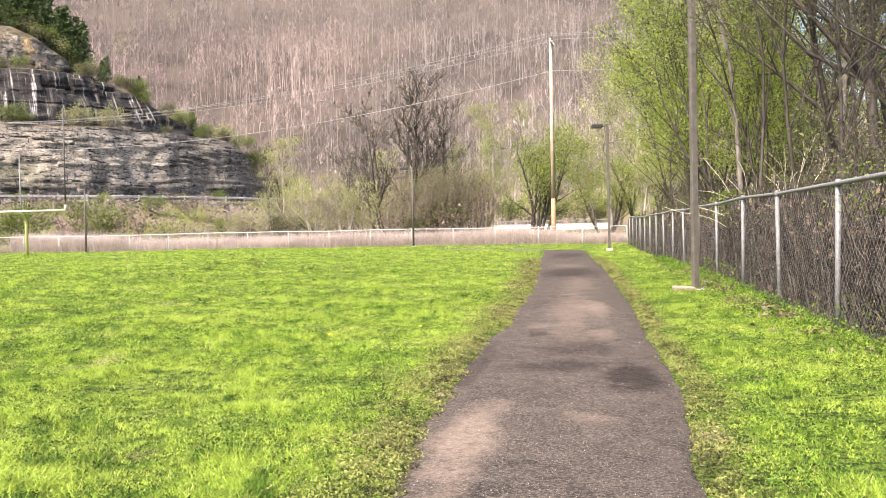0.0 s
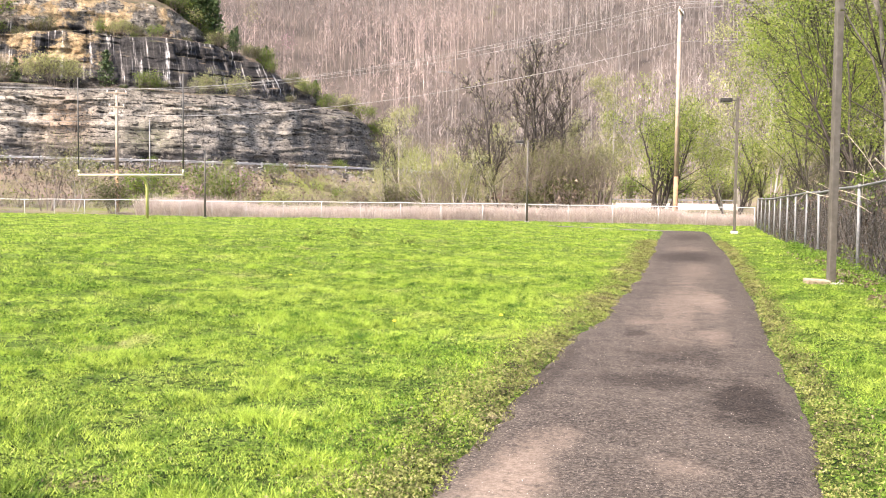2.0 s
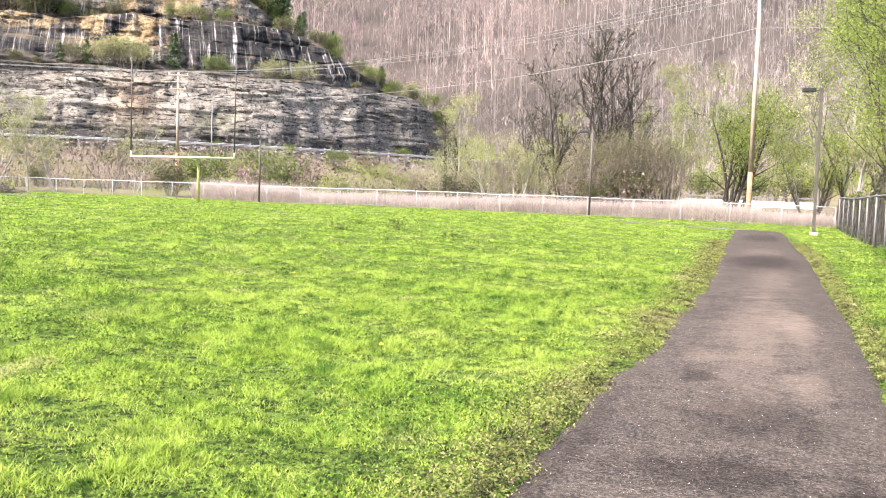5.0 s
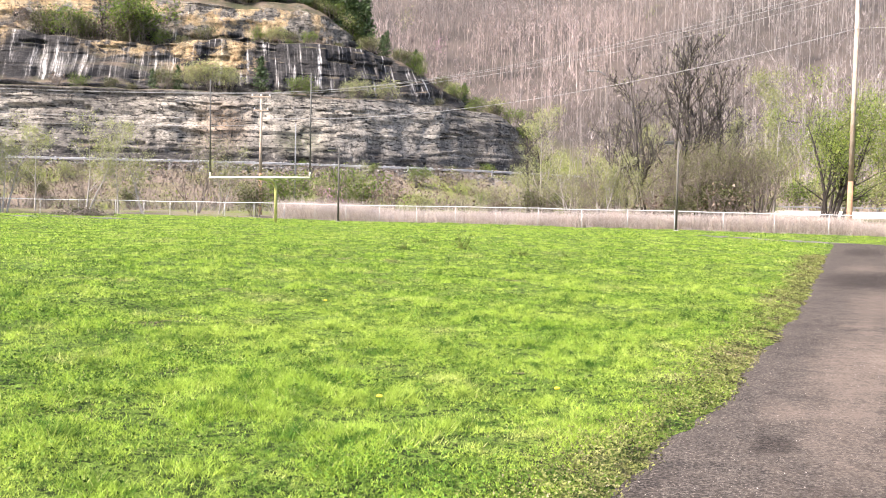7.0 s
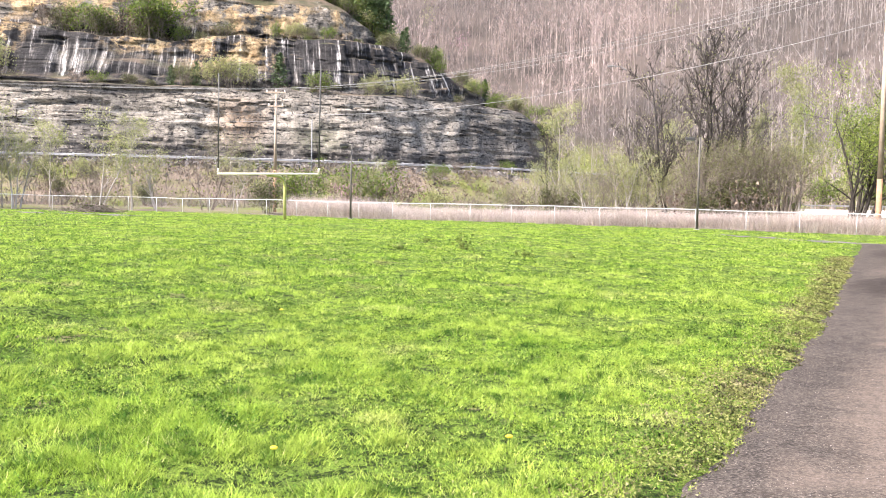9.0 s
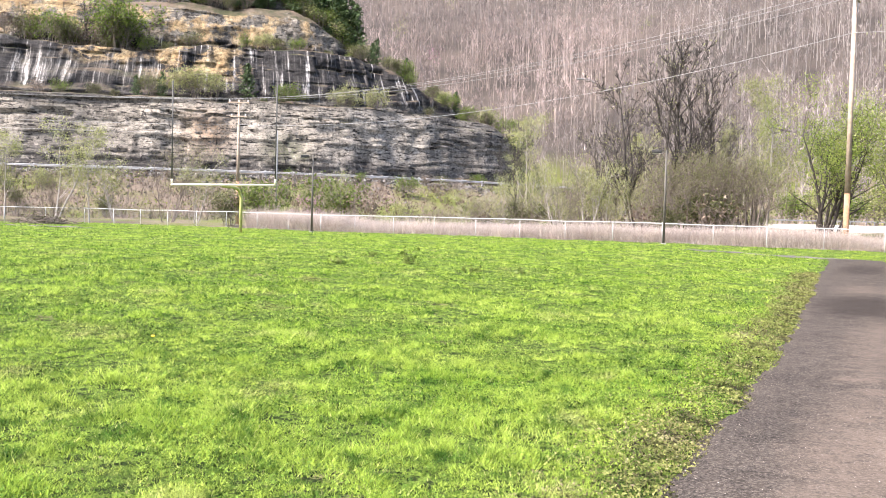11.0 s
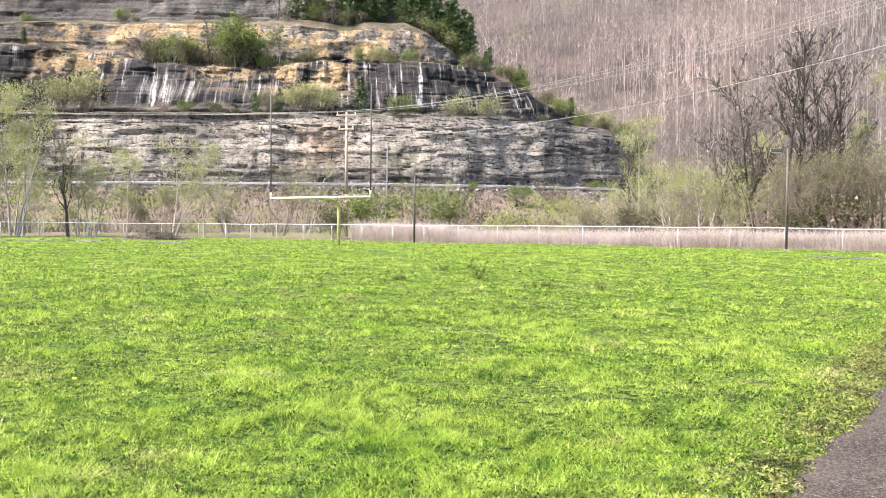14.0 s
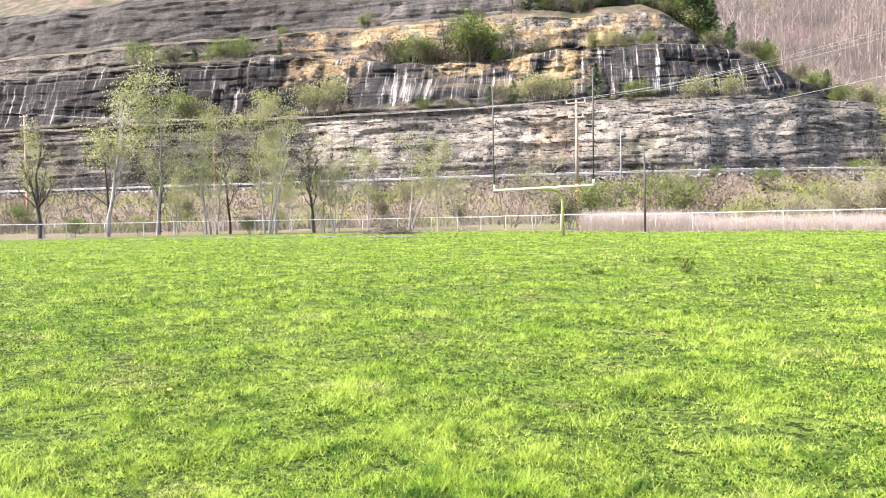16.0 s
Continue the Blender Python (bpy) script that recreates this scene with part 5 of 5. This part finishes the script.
def bleached_branches():
    """Pale dead branches that arch over the fence beside the pole."""
    rng = np.random.default_rng(41)
    root = thing("dead_branches", "bleached dead branches arching over the fence", "branches")
    p0, p1, r0 = [], [], []
    for k in range(17):
        p = np.array((4.5 + rng.normal(0, 0.3), 21.4 + rng.normal(0, 0.5), 0.6))
        d = np.array((rng.normal(0.05, 0.3), rng.normal(0, 0.5), 1.0))
        r = rng.uniform(0.009, 0.015)
        for i in range(9):
            d = d / np.linalg.norm(d)
            q = p + d * rng.uniform(0.22, 0.36)
            p0.append(p), p1.append(q), r0.append(r)
            if i > 3 and rng.random() < 0.6:
                e = d + rng.normal(0, 0.5, 3)
                p0.append(q), p1.append(q + e / np.linalg.norm(e) * rng.uniform(0.3, 0.7)), r0.append(r * 0.6)
            p, r = q, r * 0.9
            d = d + rng.normal(0, 0.12, 3) + np.array((-0.03, 0.04 * np.sign(d[1]), -0.05))
    part("stem_tangle", raw("stem_tangle", *tubes(p0, p1, r0, np.array(r0) * 0.85, 4), M["straw"], True), None, root)


def brush_pile():
    rng = np.random.default_rng(5)
    x, y = -54.0, 54.0
    root = thing("brush_pile", "heap of cut brown branches at the field edge", "brush pile", pose(x, y, float(land(np.array([x]), np.array([y]))[0])))
    n = 260
    c = rng.normal(0, 1, (n, 3)) * (0.55, 1.2, 0.0)
    c[:, 2] = np.abs(rng.normal(0, 0.38, n)) * np.exp(-(c[:, 1] / 1.7) ** 2)
    d = rng.normal(0, 1, (n, 3)) * (0.7, 1.0, 0.35)
    d *= (rng.uniform(0.25, 0.8, n) / np.linalg.norm(d, axis=1))[:, None]
    a, b = c - d, c + d
    a[:, 2], b[:, 2] = np.maximum(a[:, 2], 0.0), np.maximum(b[:, 2], 0.02)
    part("branch_tangle", raw("branch_tangle", *tubes(a, b, rng.uniform(0.012, 0.035, n), np.full(n, 0.01), 4), M["twig"], True), None, root)
    part("leaves", raw("leaves", *leaves(c[:120] + (0, 0, 0.1), 0.12, rng), M["leaf_dull"]), None, root)


def barrier():
    root = thing("road_barrier", "pale concrete road barrier with a steel rail", "barrier")
    z = float(land(np.array([-4.0]), np.array([100.0]))[0]) - 0.2
    bm = bmesh.new()
    prof = ((-0.3, -0.7), (-0.3, 0.15), (-0.14, 0.4), (-0.1, 1.05), (0.1, 1.05), (0.14, 0.4), (0.3, 0.15), (0.3, -0.7))
    ends = [[bm.verts.new((x, 100 + a, z - 0.25 + b)) for a, b in prof] for x in (-11.5, 3.0)]
    for k in range(8):
        bm.faces.new((ends[0][k], ends[0][(k + 1) % 8], ends[1][(k + 1) % 8], ends[1][k]))
    bm.faces.new(ends[0])
    bm.faces.new(ends[1][::-1])
    part("wall", bm, M["concrete"], root)
    for k in range(8):
        part("post", tube_bm(((-11 + 2 * k, 100, z + 0.8), (-11 + 2 * k, 100, z + 1.2)), 0.05, 6), M["galv"], root)
    part("rail", box_bm(-11.5, 3.0, 99.95, 100.05, z + 1.1, z + 1.22, 0.01), M["galv"], root)


# ---- the place ----
build_ground()
build_paths()
build_cut()
build_guard_rail()
build_fence("chain_link_fence", "tall galvanised chain-link fence overgrown with dead vines", ((3.36, 5.525), (3.36, 20), (3.02, 62.4)), 1.83, 3.38, 0.036, 0.062, 0.0035, M["galv"])
build_fence("field_fence", "low galvanised chain-link fence around the end of the field",
            [(3.0, 62.5), (0, 63.1), (-12, 64.1), (-34, 63.0), (-41, 63.7), (-60, 64.2), (-84, 24), (-100, -6)], 1.22, 3.05, 0.019, 0.11, 0.0045, M["fence_steel"])
lamp_post(2.5, 19.55, float(land(np.array([2.5]), np.array([19.5]))[0]), 6.75, 20, True)
lamp_post(1.5, 50.0, 0.12, 6.75, 10, True)
lamp_post(-11.83, 63.0, 0.2, 5.6, 12, False)
lamp_post(-35.93, 61.3, 0.2, 5.35, 40, False)
build_goal()
utility_pole(-2.05, 66.0, 14.6, 3.2, 84, 1)
utility_pole(-54.4, 75.8, 11.6, 4.0, 25, 2)
utility_pole(34.0, 62.0, 14.8, 3.0, 80, 1)
utility_pole(-140.0, 52.0, 17.6 - float(land(np.array([-140.0]), np.array([52.0]))[0]), 3.5, 20, 2)
for k, (dz, off) in enumerate(((0.22, -1.1), (0.3, 0.0), (0.22, 1.1))):
    cable((-2.05 + off * 0.5, 66 + off * 0.85, 14.85 + dz), (-54.4 + off * 0.9, 75.8 + off * 0.4, 11.75 + dz), 1.5)
    cable((-2.05 + off * 0.5, 66 + off * 0.85, 14.85 + dz), (34 + off * 0.2, 62 + off, 15.9 + dz), 0.6)
    cable((-54.4 + off * 0.9, 75.8 + off * 0.4, 11.75 + dz), (-140 + off * 0.4, 52 + off * 0.9, 17.6 + dz), 1.4)
cable((-2.05, 65.85, 12.6), (-54.4, 75.7, 9.6), 1.7, 0.016)
cable((-2.05, 65.85, 12.6), (34, 61.9, 13.2), 0.6, 0.012)
cable((-54.4, 75.7, 9.6), (-140, 51.9, 15.8), 1.6, 0.012)
cable((-54.4, 75.7, 8.9), (-140, 51.9, 15.0), 1.8, 0.012)

# tall highway lamp and two plain posts by the road
root = thing("street_lamp", "tall pale highway lamp with a long arm", "street lamp", pose(-27.6, 100, float(land(np.array([-27.6]), np.array([100.0]))[0])))
part("pole", tube_bm(((0, 0, -0.3), (0, 0, 14.6)), (0.07, 0.04), 8), M["twig"], root, smooth=True)
part("arm", tube_bm(((0, 0, 14.5), (-0.7, 0, 14.95), (-1.5, 0, 15.05)), 0.045, 6), M["galv"], root, smooth=True)
part("lamp_head", box_bm(-2.1, -1.4, -0.14, 0.14, 14.99, 15.11, 0.03), M["galv"], root)
for x, y, h, mat, label in ((-61, 90.5, 10.0, "galv", "thin pale bare pole beside the road bank"), (-130.0, 77.0, 8.5, "rust", "short rusty orange post beside the highway")):
    root = thing("post", label, "post", pose(x, y, float(land(np.array([x]), np.array([y]))[0])))
    part("shaft", tube_bm(((0, 0, -0.4), (0, 0, h)), (0.09, 0.06), 8), M[mat], root, smooth=True)
    part("cap", tube_bm(((0, 0, h), (0, 0, h + 0.06)), (0.075, 0.04), 8), M[mat], root, smooth=True)
barrier()

# trees behind the far fence
for kind, x, y, sc in (("bare", -17.0, 76, 1.02), ("bare", -14.3, 75.5, 1.04), ("bare", -15.7, 77.5, 1.0), ("bare", -11.8, 76.5, 0.88), ("bare", -18.6, 78.5, 0.9), ("bare", -13.0, 78, 0.95), ("bare", -20.5, 80, 0.72), ("bare", -10.6, 77, 0.62),
                       ("green", -3.7, 76.5, 1.12), ("green", -4.3, 78.2, 0.85), ("bud", -7.9, 79, 1.0), ("bud", -9.2, 80, 0.95), ("bud", -11.6, 81, 0.85), ("bud", -27.3, 80, 0.82),
                       ("green", 1.9, 75, 0.75), ("bud", 2.6, 79, 1.3), ("bud", 3.9, 77, 1.35), ("green", 5.2, 78, 1.15), ("bud", 1.2, 82, 1.05), ("bud", 4.2, 69, 0.95),
                       ("thicket", -12.3, 75, 1.0), ("thicket", -10.4, 74.5, 1.12), ("thicket", -8.4, 75, 1.05), ("thicket", -9.4, 76.5, 0.85), ("thicket", -15.5, 74, 0.8), ("thicket", -18.6, 75, 0.75),
                       ("thicket", -20.8, 76, 0.85), ("stem", -19.0, 74.5, 0.7), ("stem", -22.5, 75, 0.75), ("stem", -24.6, 77, 0.62), ("stem", -26.0, 74, 0.6), ("stem", -16.2, 73.5, 0.55),
                       ("thicket", -23.4, 79, 0.8), ("dull_bush", -25.4, 76, 1.3), ("brown_bush", -29.5, 75, 1.5), ("stem", -30.5, 78, 0.55)):
    plant(kind, x, y, sc)
for k in range(34):
    x, y = RNG.uniform(-31, -8.0), RNG.uniform(70, 82)
    kind = ("thicket", "brown_bush", "dull_bush", "thicket", "stem", "thicket", "pale_bush")[k % 7]
    big = smooth(-24, -14, x) * 0.35 + 0.5
    plant(kind, x, y, float(big) * RNG.uniform(0.7, 1.15) * (1.4 if "bush" in kind else 1.0))
for k in range(16):
    plant(("thicket", "dull_bush", "brown_bush", "thicket")[k % 4], RNG.uniform(-15, -8.2), RNG.uniform(70.5, 76), RNG.uniform(0.75, 1.1) * (1.5 if k % 4 in (1, 2) else 1.0))
for k in range(14):
    plant(("bare", "bud", "thicket")[k % 3], RNG.uniform(-34, -12), RNG.uniform(86, 98), RNG.uniform(0.55, 0.8))
for k in range(14):
    f = RNG.uniform(0, 1)
    x, y = -60 - 24 * f - RNG.uniform(2, 16), 66 - 40 * f + RNG.uniform(2, 14)
    plant(("stem", "bud", "bare", "bud", "brown_bush")[k % 5], x, y, RNG.uniform(0.5, 0.95))
# low growth past the road barrier
for kind, x, y, sc in (("bush", -8.5, 103, 1.5), ("pale_bush", -6.0, 105, 1.8), ("bush", -3.4, 104, 1.4), ("pale_bush", -0.8, 106, 1.8), ("dull_bush", 1.4, 104, 1.6), ("bud", -5.0, 112, 0.8), ("green", 0.5, 113, 0.75), ("pale_bush", 3.6, 106, 1.7)):
    plant(kind, x, y, sc)
# trees along the left fence
for kind, x, y, sc in (("bud", -78.7, 41.6, 1.5), ("bare", -80.6, 36.5, 0.85), ("bud", -77.0, 45.4, 1.08), ("stem", -75.4, 50, 1.3), ("stem", -73.0, 54, 1.25), ("bud", -73.8, 55.5, 1.1),
                       ("stem", -70.0, 59.4, 1.3), ("stem", -66.2, 65, 1.15), ("bud", -64.4, 67.5, 0.72), ("stem", -62.4, 69, 0.95), ("thicket", -59.4, 72.0, 1.25), ("stem", -57.6, 73.5, 0.9),
                       ("bud", -84.5, 38, 0.95), ("bare", -88.0, 45, 0.8), ("stem", -82, 52, 0.9), ("bud", -79.5, 58, 0.8), ("bush", -72.5, 52, 0.7), ("bush", -78.4, 38.5, 0.75), ("pale_bush", -75.5, 43.0, 0.7),
                       ("thicket", -69, 68, 0.8), ("dull_bush", -50.5, 70, 1.5), ("bush", -48.2, 71.5, 1.6), ("bush", -40.2, 70.5, 1.7), ("stem", -39.6, 71.5, 0.6), ("redbud", -44.2, 73, 1.0), ("brown_bush", -41.8, 68.6, 1.3),
                       ("brown_bush", -37.6, 70.5, 1.6), ("pale_bush", -35.6, 73.5, 0.9)):
    plant(kind, x, y, sc)
# scrub on the road bank
for k in range(62):
    s, u = (RNG.uniform(5, 172) if k < 48 else RNG.uniform(18, 80)), -2.5 - 20 * RNG.random() ** 0.9
    x, y = (float(q) for q in road_place(s, u))
    kind = ("dull_bush", "brown_bush", "bush", "brown_bush", "pale_bush", "brown_bush")[k % 6]
    plant(kind, x, y, RNG.uniform(0.55, 1.15))
# benches of the rock cut: scattered growth, then the larger shrubs and pines on each bench
def on_cut(kind, s, u, scale):
    x, y = (float(q) for q in road_place(s, u))
    plant(kind, x, y, scale, float(cut_height(np.array(s), np.array(u))) - 0.45)


for k in range(40):
    s = RNG.uniform(15, 150)
    lo, hi = ((15.2, 17.5), (25.0, 27.5), (33.4, 37.4), (25.0, 28.2), (33.4, 37.4))[k % 5]
    u = RNG.uniform(lo, hi)
    if float(cut_height(np.array(s), np.array(u))) > hill_top(s) - 0.7:
        continue
    kind = ("bush", "dull_bush", "pale_bush", "brown_bush", "dull_bush", "bush", "brown_bush")[k % 7]
    on_cut(kind, s, u, 0.4 + 0.8 * RNG.random() ** 1.4)
for kind, s, u, scale in (("bush", 28, 16.5, 2.3), ("dull_bush", 32, 16.5, 2.4), ("pale_bush", 35, 16, 1.6), ("pale_bush", 46, 15.6, 1.4), ("pale_bush", 53.5, 16, 2.2), ("pale_bush", 56.5, 16.5, 2.5), ("brown_bush", 58, 16, 1.8),
                          ("brown_bush", 43, 16, 1.5), ("brown_bush", 70, 16, 1.4), ("pine", 84.5, 16.5, 0.42), ("pine", 88.5, 16.5, 0.5), ("dull_bush", 86.5, 16, 1.8), ("pale_bush", 91, 15.8, 1.7), ("pale_bush", 94.5, 15.8, 1.9), ("pale_bush", 97, 15.8, 1.7),
                          ("pine", 103, 16.5, 0.72), ("bush", 110, 15.8, 1.4), ("bush", 112, 15.8, 1.1), ("pale_bush", 121.5, 15.8, 1.6), ("pale_bush", 128, 15.8, 1.7), ("bush", 73, 15.8, 1.0), ("dull_bush", 78, 15.8, 1.0),
                          ("bush", 31, 26, 1.6), ("bush", 34, 26, 1.9), ("bush", 37.5, 26, 1.8), ("pine", 26.5, 26, 0.42), ("pine", 43.5, 26, 0.42), ("dull_bush", 22, 26, 2.0), ("bush", 14, 26, 2.2), ("pale_bush", 17, 26, 1.6),
                          ("brown_bush", 62, 26.5, 2.6), ("dull_bush", 64.5, 26, 2.4), ("bush", 68, 26.5, 2.4), ("bush", 70, 27, 2.0), ("brown_bush", 72.5, 26.5, 2.4), ("dull_bush", 70.5, 25.4, 2.0), ("brown_bush", 75, 27, 2.2),
                          ("bush", 78.5, 26.5, 3.3), ("bush", 80.5, 27, 3.5), ("dull_bush", 79.5, 25.5, 2.6), ("bush", 83.5, 26.5, 1.3), ("dull_bush", 91, 28.5, 1.6), ("bush", 103.5, 28, 1.2), ("pale_bush", 105.5, 27.5, 1.1),
                          ("pale_bush", 108, 26.5, 1.2), ("dull_bush", 110, 27, 1.3), ("bush", 114, 26, 1.2), ("bare", 73.5, 27.5, 0.75), ("bare", 88, 34.5, 0.6), ("bare", 84, 35, 0.7), ("bare", 91, 36, 0.55), ("bush", 92, 35, 1.6), ("brown_bush", 86, 34, 1.4), ("brown_bush", 95, 34.2, 1.5), ("dull_bush", 99, 34, 1.3), ("brown_bush", 103, 34.4, 1.4), ("bare", 97, 36, 0.5)):
    on_cut(kind, s, u, scale)
# growth along the run-out of the cut, and pines above it
for k in range(60):
    s = RNG.uniform(117, 171)
    lo = float(np.interp(hill_top(s), (6.4, 18.6, 19.0, 28.6, 30.4, 35.6, 37.8), (11.2, 15, 20.2, 24, 30.2, 33, 36)))
    u = lo + RNG.uniform(0.5, 9)
    x, y = (float(q) for q in road_place(s, u))
    zz = float(cut_height(np.array(s), np.array(u)))
    kind = ("bush", "pale_bush", "dull_bush", "bush", "pine", "dull_bush", "brown_bush")[k % 7]
    plant(kind, x, y, RNG.uniform(0.4, 0.7) if kind == "pine" else RNG.uniform(0.8, 2.0), zz - 0.8)
for k in range(84):
    s = RNG.uniform(95, 134)
    u = float(np.interp(hill_top(s), (26, 28.6, 33, 36.2, 46), (25, 29.5, 33.4, 34, 37))) + RNG.uniform(0, 13)
    on_cut("pine" if k % 5 else "dull_bush", s, u, RNG.uniform(0.75, 1.25) if k % 5 else 1.4)
for kind, s, u, scale in (("dull_bush", 137, 24, 1.3), ("bush", 141, 22.5, 1.2), ("dull_bush", 145, 21.5, 1.3), ("bush", 149, 20.6, 1.4), ("pine", 150.5, 20.4, 0.5), ("bush", 152.5, 19, 1.5), ("dull_bush", 155, 15.5, 1.5), ("bush", 158, 14.2, 1.6),
                          ("pine", 134, 26, 0.55), ("dull_bush", 131, 28, 1.6), ("bush", 161.5, 13, 1.9), ("dull_bush", 140, 15.6, 0.9), ("bush", 148, 11.0, 1.3), ("dull_bush", 139, 10.6, 1.2), ("bush", 109.5, 10.6, 0.9)):
    on_cut(kind, s, u, scale)
for k in range(20):
    on_cut("pine", RNG.uniform(86, 121), RNG.uniform(34.4, 39.5), RNG.uniform(0.55, 1.0))
for k in range(72):
    s, u = RNG.uniform(0, 98), RNG.uniform(42.5, 64)
    x, y = (float(q) for q in road_place(s, u))
    plant(("bare", "pine", "bare", "bush", "bare", "pine")[k % 6], x, y, RNG.uniform(0.6, 1.05), float(cut_height(np.array(s), np.array(u))) - 0.8)
# the wood behind the tall fence
for kind, x, y, sc in (("willow", 6.2, 47, 1.05), ("willow", 6.4, 54, 1.02), ("willow", 7.2, 61, 1.0), ("willow", 6.9, 41, 1.1), ("willow", 7.4, 51, 1.1), ("willow", 6.0, 36, 0.95), ("willow", 8.5, 58, 1.1),
                       ("wood", 5.3, 28.5, 1.05), ("wood", 6.2, 31.5, 0.95), ("wood", 5.6, 24.2, 0.9), ("wood", 7.4, 25, 1.1), ("wood", 6.6, 20.5, 1.0), ("wood", 8.6, 21.5, 1.1), ("wood", 7.6, 29, 1.0),
                       ("wood", 9.8, 27, 1.1), ("wood", 5.0, 17.5, 0.8), ("wood", 7.2, 16.2, 1.0), ("wood", 10.5, 33, 1.15), ("wood", 8.8, 36, 1.05), ("wood", 11.5, 22.5, 1.1), ("wood", 12.5, 40, 1.2),
                       ("wood", 14.0, 29, 1.15), ("wood", 9.2, 46, 1.1), ("wood", 13.5, 50, 1.1), ("wood", 5.4, 13.2, 0.8), ("wood", 8.4, 12.4, 1.0), ("willow", 11.5, 60, 1.1), ("willow", 10, 68, 1.1), ("wood", 16, 36, 1.2), ("wood", 18, 45, 1.2),
                       ("willow", 6.4, 33.8, 0.7), ("ivy_tree", 7.0, 22.4, 1.0), ("ivy_tree", 8.2, 30.0, 0.95), ("pale_tree", 5.7, 32.2, 1.0), ("pale_tree", 6.9, 26.4, 0.9), ("pale_tree", 9.0, 39.0, 1.0), ("ivy_tree", 11.0, 35.5, 1.0), ("willow", 9.5, 52.0, 1.25), ("willow", 7.4, 44.0, 1.2), ("willow", 8.6, 66, 0.95), ("bud", 6.0, 66, 0.9)):
    plant(kind, x, y, sc)
for k in range(34):
    plant(("wood", "wood", "willow", "wood")[k % 4], RNG.uniform(9, 34), RNG.uniform(20, 80), RNG.uniform(0.85, 1.2))
for k in range(16):
    plant("under", RNG.uniform(6.0, 13), RNG.uniform(15, 56), RNG.uniform(0.9, 1.4))
for k in range(30):
    plant("under", RNG.uniform(4.6, 10.0), RNG.uniform(9, 60), RNG.uniform(0.7, 1.3))
build_far_woods()
build_bank_scrub()
bleached_branches()
brush_pile()
build_reeds()
build_vines()
weed_clump(-10.4, 28.75, 0.5, 12, "leaf_green")
weed_clump(-11.4, 27.0, 0.2, 8, "leaf_green")
weed_clump(-8.6, 28.4, 0.2, 9, "leaf_green")
weed_clump(-7.4, 28.6, 0.2, 9, "leaf_green")
weed_clump(-12.6, 30.5, 0.18, 7, "leaf_green")

slab = tagged(new("stone_slab"), "sandy stone slab lying by the light pole", "slab")
slab.matrix_basis = pose(2.22, 19.15, float(land(np.array([2.2]), np.array([19.1]))[0]) - 0.01, 2, 3, 14)
part("stone", box_bm(-0.2, 0.2, -0.14, 0.14, 0, 0.10, 0.025), M["slab"], slab)
for k, (x, y, r) in enumerate(((2.86, 19.3, 0.10), (2.98, 18.9, 0.07), (2.75, 19.9, 0.08))):
    rock = tagged(new("rock"), "small pale rock beside the fence", "rock", "rocks by the pole")
    rock.matrix_basis = pose(x, y, float(land(np.array([x]), np.array([y]))[0]), 0, 0, 50 * k)
    bm = bmesh.new()
    bmesh.ops.create_icosphere(bm, subdivisions=2, radius=r)
    for v in bm.verts:
        v.co = Vector((v.co.x * 1.4, v.co.y, v.co.z * 0.6)) * (1 + 0.35 * (noise.noise(v.co * 9 + Vector((k, 0, 0)))))
    part("stone", bm, M["slab"], rock)
# loose grit on the asphalt
n = 2600
y = 4.2 + 14 * RNG.random(n) ** 1.3
a, b = path_edges(y)
x = a + (b - a) * RNG.random(n)
v, f = leaves(np.stack((x, y, np.full(n, 0.06)), -1), 0.0025 + 0.0045 * RNG.random(n) ** 2, RNG, 0.6, 1.4)
tagged(new("path_grit", raw("path_grit", v, f, M["grit"])), "loose pale grit scattered on the asphalt", "gravel", kind="stuff")
# dandelions
for x, y in ((2.45, 6.8), (-2.9, 11.5), (-6.4, 16.0), (-1.9, 12.4)):
    d = tagged(new("dandelion"), "small yellow dandelion flower in the grass", "flower", "dandelions")
    d.matrix_basis = pose(x, y, float(land(np.array([x]), np.array([y]))[0]))
    part("stalk", tube_bm(((0, 0, -0.01), (0.005, 0, 0.09)), 0.003, 5), M["clover"], d)
    bm = bmesh.new()
    bmesh.ops.create_icosphere(bm, subdivisions=2, radius=0.022)
    for q in bm.verts:
        q.co = Vector((q.co.x, q.co.y, q.co.z * 0.45 + 0.095)) + Vector((0, 0, 0.004 * noise.noise(q.co * 200)))
    part("flower_head", bm, M["dandelion"], d)
build_grass()
